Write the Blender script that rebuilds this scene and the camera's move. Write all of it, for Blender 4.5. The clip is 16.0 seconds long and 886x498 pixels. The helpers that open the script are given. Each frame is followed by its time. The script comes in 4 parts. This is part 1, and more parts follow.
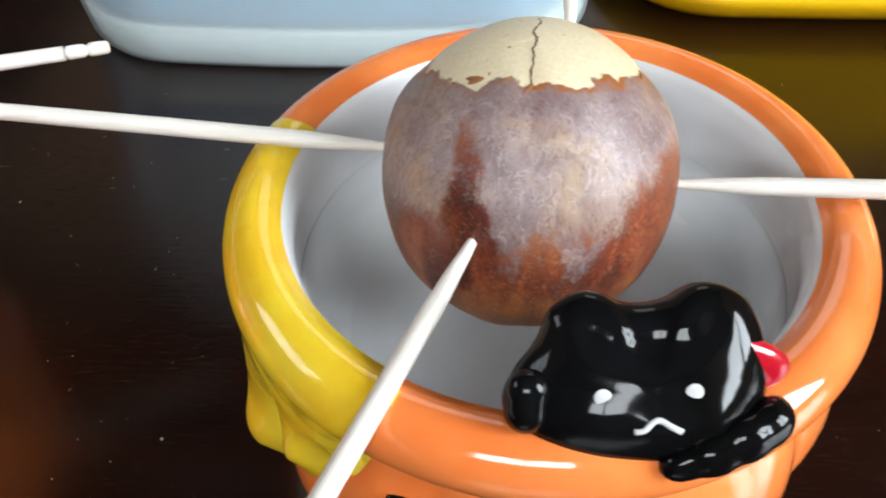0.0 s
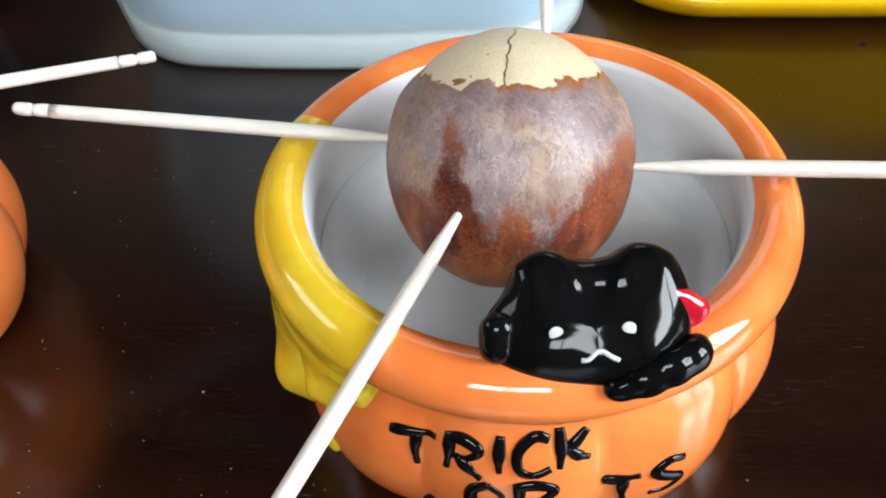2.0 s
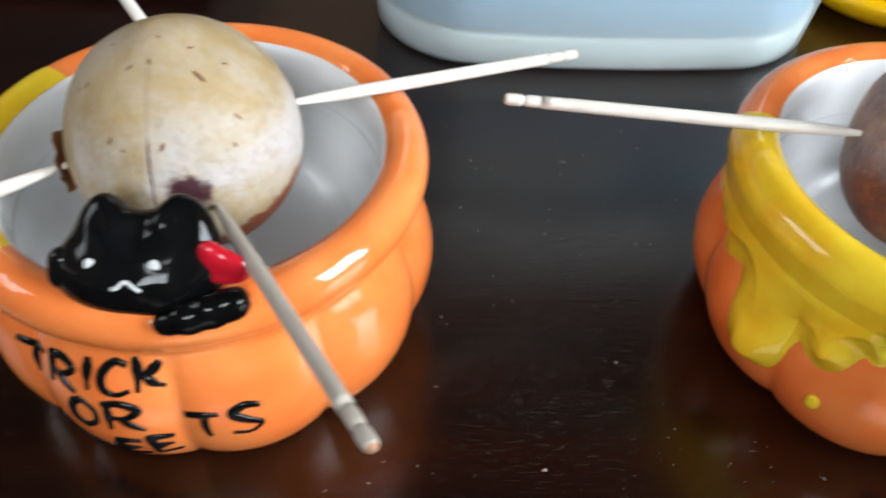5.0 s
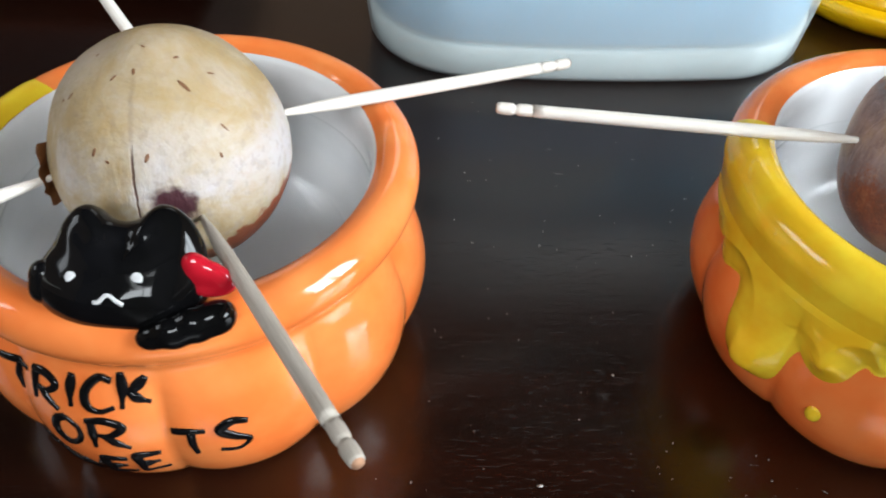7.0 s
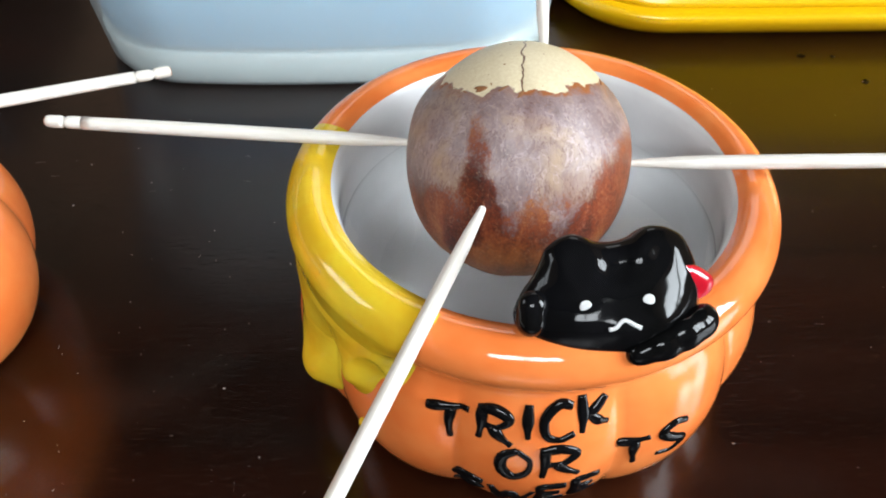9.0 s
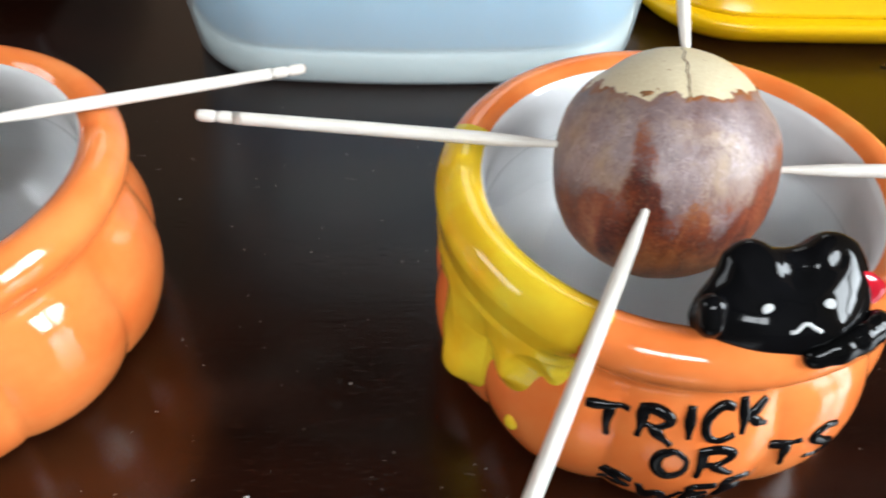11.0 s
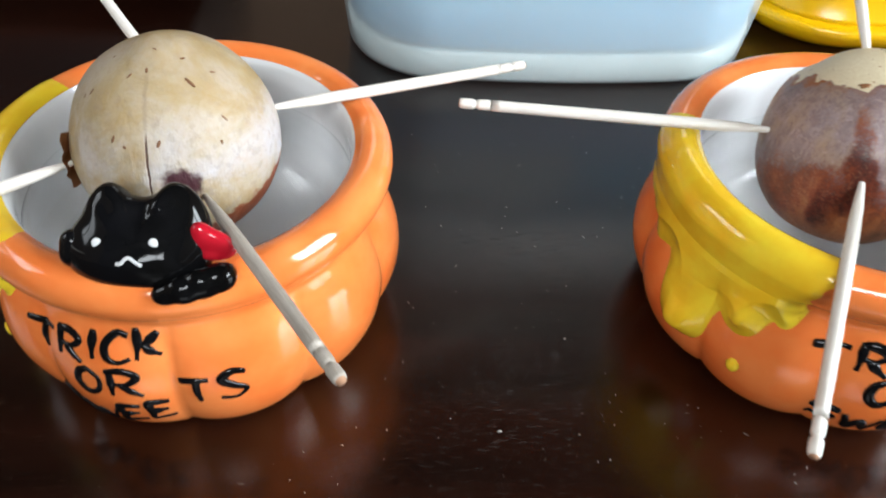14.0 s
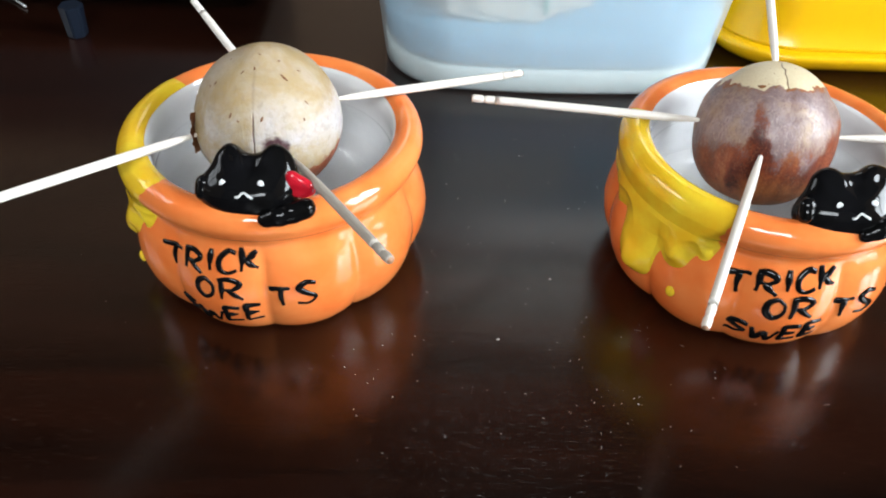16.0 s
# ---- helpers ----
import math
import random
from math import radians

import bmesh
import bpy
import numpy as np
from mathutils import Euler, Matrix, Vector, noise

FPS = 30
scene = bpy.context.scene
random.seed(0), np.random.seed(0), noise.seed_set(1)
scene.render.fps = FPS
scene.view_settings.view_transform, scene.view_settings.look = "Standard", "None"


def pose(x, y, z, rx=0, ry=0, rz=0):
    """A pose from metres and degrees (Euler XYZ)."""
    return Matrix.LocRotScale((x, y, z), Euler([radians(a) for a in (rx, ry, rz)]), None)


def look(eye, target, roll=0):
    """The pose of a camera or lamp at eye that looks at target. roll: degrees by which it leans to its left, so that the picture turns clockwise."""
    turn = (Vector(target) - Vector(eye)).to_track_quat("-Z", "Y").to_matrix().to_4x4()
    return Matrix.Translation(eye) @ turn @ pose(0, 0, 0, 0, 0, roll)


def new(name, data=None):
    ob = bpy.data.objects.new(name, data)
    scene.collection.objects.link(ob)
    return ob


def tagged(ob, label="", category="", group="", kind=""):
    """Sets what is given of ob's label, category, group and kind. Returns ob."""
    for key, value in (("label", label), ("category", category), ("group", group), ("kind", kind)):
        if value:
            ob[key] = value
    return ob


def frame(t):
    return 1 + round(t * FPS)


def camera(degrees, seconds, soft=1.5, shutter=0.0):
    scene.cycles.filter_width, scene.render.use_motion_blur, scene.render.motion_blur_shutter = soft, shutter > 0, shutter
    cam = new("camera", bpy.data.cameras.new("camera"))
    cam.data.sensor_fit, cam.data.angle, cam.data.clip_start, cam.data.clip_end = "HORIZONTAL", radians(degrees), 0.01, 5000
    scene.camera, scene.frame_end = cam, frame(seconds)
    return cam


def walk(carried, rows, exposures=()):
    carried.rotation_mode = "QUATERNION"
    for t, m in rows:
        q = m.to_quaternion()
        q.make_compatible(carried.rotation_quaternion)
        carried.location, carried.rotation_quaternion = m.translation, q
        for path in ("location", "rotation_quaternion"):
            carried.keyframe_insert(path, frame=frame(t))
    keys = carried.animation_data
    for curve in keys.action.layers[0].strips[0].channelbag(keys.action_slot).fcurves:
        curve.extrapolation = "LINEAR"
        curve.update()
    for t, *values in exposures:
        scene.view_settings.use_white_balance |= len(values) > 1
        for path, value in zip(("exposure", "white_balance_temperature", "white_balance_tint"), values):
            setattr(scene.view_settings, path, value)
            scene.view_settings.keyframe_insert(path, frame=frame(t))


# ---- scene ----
# Two ceramic pumpkin bowls with avocado seeds on a dark table. The world is in metres; meshes are written in millimetres.
cam = camera(56.0, 16.0, soft=1.9, shutter=0.35)
# seconds, eye, then yaw to the left, pitch and roll in degrees
PATH = [
    (0, 0.00535, 0.00808, 0.10945, 3.728, -45.687, -1.694),
    (0.5, 0.01578, 0.00575, 0.11272, 4.891, -45.842, -2.144),
    (1, 0.02072, 0.00032, 0.11974, 5.582, -45.627, -2.464),
    (1.5, 0.01572, -0.00340, 0.11954, 6.435, -45.752, -3.663),
    (2, 0.01063, -0.00768, 0.12112, 6.182, -45.864, -3.902),
    (2.5, 0.00523, -0.00860, 0.12341, 5.421, -45.902, -3.417),
    (3, 0.00272, -0.00635, 0.12235, 5.427, -46.023, -3.383),
    (3.5, -0.00201, -0.00919, 0.12261, 3.855, -46.258, -2.195),
    (4, -0.01895, -0.01622, 0.12722, 2.188, -46.069, -0.595),
    (4.5, -0.04562, -0.02011, 0.12909, 0.267, -45.748, 0.695),
    (5, -0.07861, -0.02294, 0.12987, -1.231, -45.833, 1.958),
    (5.2, -0.08783, -0.02482, 0.13087, -1.734, -45.931, 2.371),
    (7.3, -0.07098, -0.02168, 0.12725, -1.243, -44.615, 1.386),
    (7.5, -0.06141, -0.02163, 0.12718, -2.209, -44.613, 1.566),
    (8, -0.03190, -0.02003, 0.12870, -0.422, -44.754, -0.001),
    (8.5, -0.01044, -0.01959, 0.12757, -0.686, -44.458, -0.397),
    (8.7, -0.00243, -0.01885, 0.12731, -0.570, -44.819, -0.751),
    (10.8, -0.01878, -0.01975, 0.12562, -1.704, -44.039, 1.012),
    (11, -0.02694, -0.02014, 0.12796, -0.935, -44.620, 0.813),
    (11.5, -0.05244, -0.02160, 0.13156, -2.080, -45.165, 2.104),
    (12, -0.08039, -0.02269, 0.13181, -3.393, -44.888, 3.132),
    (12.5, -0.09776, -0.02478, 0.13156, -4.367, -44.911, 3.979),
    (13, -0.09410, -0.02395, 0.13091, -4.075, -44.676, 3.603),
    (13.5, -0.08139, -0.02729, 0.13179, -3.447, -44.423, 2.861),
    (14, -0.07559, -0.04118, 0.13810, -3.056, -44.095, 2.458),
    (14.5, -0.07016, -0.06908, 0.14651, -2.577, -43.447, 2.141),
    (15, -0.07136, -0.09150, 0.15980, -1.748, -42.624, 1.757),
    (15.5, -0.07280, -0.09667, 0.16081, -1.375, -42.035, 1.777),
    (16, -0.07654, -0.09710, 0.16421, -1.166, -41.990, 2.101),
]


def aim(x, y, z, yaw, pitch, roll):
    return pose(x, y, z) @ pose(0, 0, 0, 0, 0, yaw) @ pose(0, 0, 0, 90 + pitch) @ pose(0, 0, 0, 0, 0, roll)


EXPOSURES = [(0.0, 0.0), (13.0, 0.06), (16.0, 0.16)]
walk(cam, [(row[0], aim(*row[1:])) for row in PATH], EXPOSURES)


# ---- light ----
world = bpy.data.worlds.new("world")
scene.world = world
world.use_nodes = True
wn = world.node_tree.nodes
sky = wn.new("ShaderNodeTexSky")
sky.sky_type, sky.sun_disc = "NISHITA", False
sky.sun_elevation, sky.sun_rotation = radians(40), radians(140)
wn["Background"].inputs["Strength"].default_value = 0.12
world.node_tree.links.new(sky.outputs["Color"], wn["Background"].inputs["Color"])


def window_light(name, eye, target, wide, high, watts, colour):
    lamp = bpy.data.lights.new(name, "AREA")
    lamp.shape, lamp.size, lamp.size_y, lamp.energy, lamp.color = "RECTANGLE", wide, high, watts, colour
    ob = new(name, lamp)
    ob.matrix_world = look(eye, target)
    return ob


SIDE_WATTS, BACK_WATTS, WEST_FILL_WATTS, SOUTH_WATTS = 106.0, 4.6, 15.0, 58.0
window_light("side_window_light", (1.78, -0.55, 0.95), (0.0, -0.55, 0.95), 0.90, 1.34, SIDE_WATTS, (0.86, 0.945, 1.0))
window_light("back_window_light", (0.375, 2.18, 1.65), (0.375, 0.0, 1.65), 0.89, 0.84, BACK_WATTS, (0.95, 0.94, 0.86))
# west lamp is added fill for the left sides; no window is known there
window_light("west_fill_light", (-2.18, 0.10, 1.35), (0.0, 0.10, 1.35), 1.14, 0.74, WEST_FILL_WATTS, (0.92, 0.97, 1.0))
window_light("south_window_light", (-0.15, -1.98, 1.65), (-0.15, 0.0, 1.65), 1.10, 0.80, SOUTH_WATTS, (0.90, 0.96, 1.0))



# ---- materials ----
def material(name):
    m = bpy.data.materials.new(name)
    m.use_nodes = True
    return m, m.node_tree.nodes, m.node_tree.links, m.node_tree.nodes["Principled BSDF"]


def coords(n, l, stretch=(1, 1, 1)):
    """Object coordinates in millimetres."""
    tc, mp = n.new("ShaderNodeTexCoord"), n.new("ShaderNodeMapping")
    mp.inputs["Scale"].default_value = [1000 * s for s in stretch]
    l.new(tc.outputs["Object"], mp.inputs["Vector"])
    return mp.outputs["Vector"]


def noise_node(n, l, vec, scale, detail=4.0, rough=0.55, distort=0.0):
    t = n.new("ShaderNodeTexNoise")
    t.inputs["Scale"].default_value, t.inputs["Detail"].default_value = scale, detail
    t.inputs["Roughness"].default_value, t.inputs["Distortion"].default_value = rough, distort
    l.new(vec, t.inputs["Vector"])
    return t.outputs["Fac"]


def ramp(n, l, fac, stops):
    r = n.new("ShaderNodeValToRGB")
    while len(r.color_ramp.elements) < len(stops):
        r.color_ramp.elements.new(0.5)
    for e, (p, c) in zip(r.color_ramp.elements, stops):
        e.position = p
        e.color = (*c, 1) if len(c) == 3 else c
    l.new(fac, r.inputs["Fac"])
    return r.outputs["Color"]


def math_node(n, l, op, a, b=0.0, clamp=False):
    m = n.new("ShaderNodeMath")
    m.operation, m.use_clamp = op, clamp
    for k, v in enumerate((a, b)):
        if isinstance(v, (int, float)):
            m.inputs[k].default_value = v
        else:
            l.new(v, m.inputs[k])
    return m.outputs[0]


def mixed(n, l, fac, a, b, kind="MIX"):
    m = n.new("ShaderNodeMix")
    m.data_type, m.blend_type = "RGBA", kind
    for k, v in ((0, fac), (6, a), (7, b)):
        if isinstance(v, (int, float)):
            m.inputs[k].default_value = v
        elif isinstance(v, tuple):
            m.inputs[k].default_value = (*v, 1)
        else:
            l.new(v, m.inputs[k])
    return m.outputs[2]


def bump(n, l, bsdf, height, strength, far=0.0003):
    b = n.new("ShaderNodeBump")
    b.inputs["Strength"].default_value, b.inputs["Distance"].default_value = strength, far
    l.new(height, b.inputs["Height"])
    l.new(b.outputs["Normal"], bsdf.inputs["Normal"])


def step(n, l, value, low, high):
    m = n.new("ShaderNodeMapRange")
    m.interpolation_type = "SMOOTHSTEP"
    m.inputs["From Min"].default_value, m.inputs["From Max"].default_value = low, high
    l.new(value, m.inputs["Value"])
    return m.outputs["Result"]


def glaze(name, light, dark, rough=0.06, patch=0.09, wave=0.09, ior=1.52, coat=0.12):
    """Fired glaze: pooled colour in soft patches, a faintly uneven skin, small pits."""
    m, n, l, b = material(name)
    v = coords(n, l)
    pool = noise_node(n, l, v, patch, 3.0)
    fine = noise_node(n, l, v, 0.9, 4.0)
    col = mixed(n, l, ramp(n, l, pool, [(0.36, (0, 0, 0)), (0.66, (1, 1, 1))]), dark, light)
    col = mixed(n, l, math_node(n, l, "MULTIPLY", step(n, l, fine, 0.6, 0.75), 0.25), col, dark)
    l.new(col, b.inputs["Base Color"])
    b.inputs["Roughness"].default_value, b.inputs["IOR"].default_value = rough, ior
    b.inputs["Coat Weight"].default_value, b.inputs["Coat Roughness"].default_value = coat, 0.04
    bump(n, l, b, noise_node(n, l, v, 0.22, 2.0), wave, 0.0006)
    return m


def plain(name, colour, rough, metal=0.0, grain=0.6, amount=0.12):
    m, n, l, b = material(name)
    v = coords(n, l)
    f = noise_node(n, l, v, grain, 5.0)
    low = tuple(c * (1 - amount) for c in colour)
    l.new(mixed(n, l, f, low, colour), b.inputs["Base Color"])
    b.inputs["Roughness"].default_value, b.inputs["Metallic"].default_value = rough, metal
    bump(n, l, b, f, 0.12, 0.0002)
    return m


ORANGE = glaze("orange_glaze", (0.90, 0.262, 0.070), (0.86, 0.195, 0.042), rough=0.075)
YELLOW = glaze("yellow_glaze", (0.89, 0.65, 0.038), (0.84, 0.50, 0.020), rough=0.10, patch=0.13)
WHITE = glaze("white_glaze", (0.83, 0.835, 0.84), (0.78, 0.785, 0.79), rough=0.12)
BLACK = glaze("black_glaze", (0.005, 0.005, 0.006), (0.003, 0.003, 0.003), rough=0.075, wave=0.04, ior=1.32, coat=0.0)
RED = glaze("red_glaze", (0.62, 0.015, 0.03), (0.45, 0.008, 0.02), rough=0.1)
EYE_WHITE = plain("white_enamel", (0.66, 0.66, 0.66), 0.3)


def table_wood():
    m, n, l, b = material("dark_stained_wood")
    v = coords(n, l, (0.05, 1.0, 1.0))
    band = noise_node(n, l, v, 0.06, 5.0, 0.6, 0.3)
    grain = noise_node(n, l, v, 0.9, 6.0, 0.7)
    base = ramp(n, l, band, [(0.3, (0.0042, 0.0013, 0.0007)), (0.7, (0.0170, 0.0042, 0.0019))])
    col = mixed(n, l, math_node(n, l, "MULTIPLY", step(n, l, grain, 0.5, 0.75), 0.45), base, (0.020, 0.0066, 0.0038))
    l.new(col, b.inputs["Base Color"])
    b.inputs["Roughness"].default_value = 0.22
    cloud = noise_node(n, l, coords(n, l), 0.035, 5.0)
    l.new(ramp(n, l, cloud, [(0.3, (0.16,) * 3), (0.75, (0.25,) * 3)]), b.inputs["Roughness"])
    b.inputs["IOR"].default_value = 1.58
    pores = noise_node(n, l, coords(n, l, (0.12, 1.0, 1.0)), 2.4, 3.0, 0.6)
    bump(n, l, b, math_node(n, l, "ADD", grain, math_node(n, l, "MULTIPLY", step(n, l, pores, 0.60, 0.70), -1.2)), 0.15, 0.00015)
    return m


TABLE = table_wood()


def pick_wood(name, dark, light):
    m, n, l, b = material(name)
    v = coords(n, l, (0.06, 1, 1))
    g = noise_node(n, l, v, 2.2, 5.0, 0.7)
    blot = noise_node(n, l, coords(n, l), 0.12, 3.0)
    col = ramp(n, l, g, [(0.3, dark), (0.65, light)])
    col = mixed(n, l, math_node(n, l, "MULTIPLY", step(n, l, blot, 0.55, 0.8), 0.35), col, tuple(0.8 * c for c in dark))
    l.new(col, b.inputs["Base Color"])
    b.inputs["Roughness"].default_value = 0.55
    bump(n, l, b, g, 0.5, 0.0002)
    return m


PICK = pick_wood("pale_birch", (0.74, 0.67, 0.58), (0.88, 0.84, 0.78))
# darker and greyer than the other picks
PICK_GREY = pick_wood("grey_birch", (0.36, 0.31, 0.255), (0.50, 0.45, 0.39))
PICK_END = plain("cut_wood_end", (0.45, 0.24, 0.14), 0.8)


def along(n, l, v, axis):
    """Distance of the point v, in millimetres, along an axis."""
    d = n.new("ShaderNodeVectorMath")
    d.operation = "DOT_PRODUCT"
    l.new(v, d.inputs[0])
    d.inputs[1].default_value = axis
    return d.outputs["Value"]


def seed_skin_brown():
    """Brown papery skin, peeled off at the top where the cream flesh and its seam show."""
    m, n, l, b = material("brown_seed_skin")
    v = coords(n, l)
    tall = coords(n, l, (1.0, 1.0, 0.45))
    cloud = noise_node(n, l, v, 0.10, 4.0, 0.55, 0.4)
    vein = noise_node(n, l, tall, 0.20, 7.0, 0.66, 0.25)
    thin = noise_node(n, l, tall, 0.30, 4.0, 0.5, 2.2)
    fine = noise_node(n, l, v, 1.9, 6.0, 0.75)
    grit = noise_node(n, l, v, 5.0, 3.0, 0.7)
    skin = ramp(n, l, cloud, [(0.34, (0.19, 0.135, 0.135)), (0.48, (0.31, 0.225, 0.22)), (0.64, (0.40, 0.27, 0.18))])
    skin = mixed(n, l, math_node(n, l, "MULTIPLY", step(n, l, fine, 0.45, 0.7), 0.40), skin, (0.46, 0.34, 0.30))
    mottle = noise_node(n, l, tall, 0.75, 5.0, 0.7, 0.6)
    skin = mixed(n, l, math_node(n, l, "MULTIPLY", step(n, l, mottle, 0.46, 0.64), 0.45), skin, (0.17, 0.10, 0.10))
    streak = noise_node(n, l, coords(n, l, (1.0, 1.0, 0.16)), 0.34, 3.0, 0.5, 0.7)
    skin = mixed(n, l, math_node(n, l, "MULTIPLY", step(n, l, streak, 0.53, 0.66), 0.35), skin, (0.19, 0.09, 0.08))
    pale_line = math_node(n, l, "ABSOLUTE", math_node(n, l, "SUBTRACT", streak, 0.47))
    skin = mixed(n, l, math_node(n, l, "MULTIPLY", step(n, l, pale_line, 0.012, 0.003), 0.45), skin, (0.56, 0.42, 0.40))
    under = math_node(n, l, "ADD", along(n, l, v, (0.0, 0.44, 0.9)), math_node(n, l, "MULTIPLY", math_node(n, l, "SUBTRACT", mottle, 0.5), 9.0))
    skin = mixed(n, l, math_node(n, l, "MULTIPLY", step(n, l, under, 8.0, 12.5), 0.4), skin, (0.16, 0.105, 0.105))
    rust = ramp(n, l, math_node(n, l, "ADD", math_node(n, l, "MULTIPLY", vein, 0.6), math_node(n, l, "MULTIPLY", fine, 0.4)), [(0.38, (0.026, 0.006, 0.005)), (0.47, (0.105, 0.017, 0.007)), (0.55, (0.22, 0.042, 0.012)), (0.66, (0.35, 0.13, 0.05))])
    across, up = along(n, l, v, (1.0, 0.0, 0.0)), along(n, l, v, (0.0, 0.65, 0.75))
    rise = math_node(n, l, "ADD", math_node(n, l, "MULTIPLY", math_node(n, l, "SUBTRACT", vein, 0.5), 20.0), math_node(n, l, "MULTIPLY", math_node(n, l, "SUBTRACT", fine, 0.5), 12.0))
    # the rusty skin climbs in one streak and towards both sides
    wander = math_node(n, l, "MULTIPLY", math_node(n, l, "SUBTRACT", cloud, 0.5), 6.0)
    streak_off = math_node(n, l, "ABSOLUTE", math_node(n, l, "ADD", math_node(n, l, "ADD", across, 7.2), wander))
    line_up = math_node(n, l, "ADD", rise, -9.3)
    line_up = math_node(n, l, "ADD", line_up, math_node(n, l, "MULTIPLY", step(n, l, streak_off, 3.4, 0.4), 11.5))
    line_up = math_node(n, l, "ADD", line_up, math_node(n, l, "MULTIPLY", step(n, l, across, -6.0, -15.0), 6.5))
    line_up = math_node(n, l, "ADD", line_up, math_node(n, l, "MULTIPLY", step(n, l, across, 3.0, 17.0), 11.5))
    red = step(n, l, math_node(n, l, "SUBTRACT", line_up, up), -2.6, 2.8)
    foot = step(n, l, math_node(n, l, "SUBTRACT", math_node(n, l, "MULTIPLY", math_node(n, l, "SUBTRACT", vein, 0.5), 20.0), up), 11.5, 16.0)
    flank = math_node(n, l, "MULTIPLY", step(n, l, math_node(n, l, "ABSOLUTE", across), 11.0, 17.0), 0.4)
    foot = math_node(n, l, "MAXIMUM", foot, flank)
    rust = mixed(n, l, math_node(n, l, "MULTIPLY", foot, 0.4), rust, (0.40, 0.16, 0.042))
    col = mixed(n, l, red, skin, rust)
    line = math_node(n, l, "ABSOLUTE", math_node(n, l, "SUBTRACT", thin, 0.5))
    col = mixed(n, l, math_node(n, l, "MULTIPLY", step(n, l, line, 0.014, 0.002), 0.5), col, (0.11, 0.03, 0.02))
    col = mixed(n, l, math_node(n, l, "MULTIPLY", step(n, l, grit, 0.60, 0.72), 0.30), col, (0.46, 0.34, 0.27))
    cell = n.new("ShaderNodeTexVoronoi")
    cell.feature = "DISTANCE_TO_EDGE"
    cell.inputs["Scale"].default_value = 0.55
    bent = n.new("ShaderNodeVectorMath")
    bent.operation = "ADD"
    l.new(tall, bent.inputs[0])
    wob = n.new("ShaderNodeTexNoise")
    wob.inputs["Scale"].default_value, wob.inputs["Detail"].default_value = 0.7, 4.0
    l.new(v, wob.inputs["Vector"])
    grow = n.new("ShaderNodeVectorMath")
    grow.operation = "SCALE"
    grow.inputs["Scale"].default_value = 2.2
    l.new(wob.outputs["Color"], grow.inputs[0])
    l.new(grow.outputs["Vector"], bent.inputs[1])
    l.new(bent.outputs["Vector"], cell.inputs["Vector"])
    crazed = math_node(n, l, "MULTIPLY", step(n, l, cell.outputs["Distance"], 0.035, 0.008), step(n, l, fine, 0.42, 0.58))
    col = mixed(n, l, math_node(n, l, "MULTIPLY", crazed, 0.34), col, (0.44, 0.29, 0.19))
    top = math_node(n, l, "ADD", along(n, l, v, (0.0, 0.44, 0.9)), math_node(n, l, "MULTIPLY", math_node(n, l, "SUBTRACT", noise_node(n, l, v, 0.22, 4.0), 0.5), 7.0))
    edge = step(n, l, top, 11.9, 12.7)
    torn = step(n, l, noise_node(n, l, v, 0.26, 3.0), 0.44, 0.56)
    edge = math_node(n, l, "MULTIPLY", edge, math_node(n, l, "ADD", 0.25, math_node(n, l, "MULTIPLY", torn, 0.75)))
    col = mixed(n, l, edge, col, (0.30, 0.095, 0.024))
    cream = mixed(n, l, step(n, l, fine, 0.35, 0.7), (0.68, 0.56, 0.36), (0.76, 0.66, 0.46))
    spot = step(n, l, noise_node(n, l, v, 0.8, 2.0), 0.69, 0.74)
    cream = mixed(n, l, spot, cream, (0.33, 0.14, 0.04))
    seam_at = math_node(n, l, "ABSOLUTE", math_node(n, l, "ADD", along(n, l, v, (1.0, -0.12, 0.0)), math_node(n, l, "MULTIPLY", math_node(n, l, "SUBTRACT", noise_node(n, l, v, 0.3, 2.0), 0.5), 2.4)))
    seam = step(n, l, seam_at, 0.17, 0.05)
    cream = mixed(n, l, seam, cream, (0.10, 0.03, 0.012))
    peeled = step(n, l, top, 13.1, 13.4)
    l.new(mixed(n, l, peeled, col, cream), b.inputs["Base Color"])
    b.inputs["Roughness"].default_value = 0.42
    h = math_node(n, l, "ADD", math_node(n, l, "MULTIPLY", vein, 0.6), math_node(n, l, "MULTIPLY", fine, math_node(n, l, "MULTIPLY", math_node(n, l, "SUBTRACT", 1.0, peeled), 0.45)))
    h = math_node(n, l, "SUBTRACT", h, math_node(n, l, "MULTIPLY", peeled, 0.7))
    bump(n, l, b, h, 0.3, 0.0004)
    return m


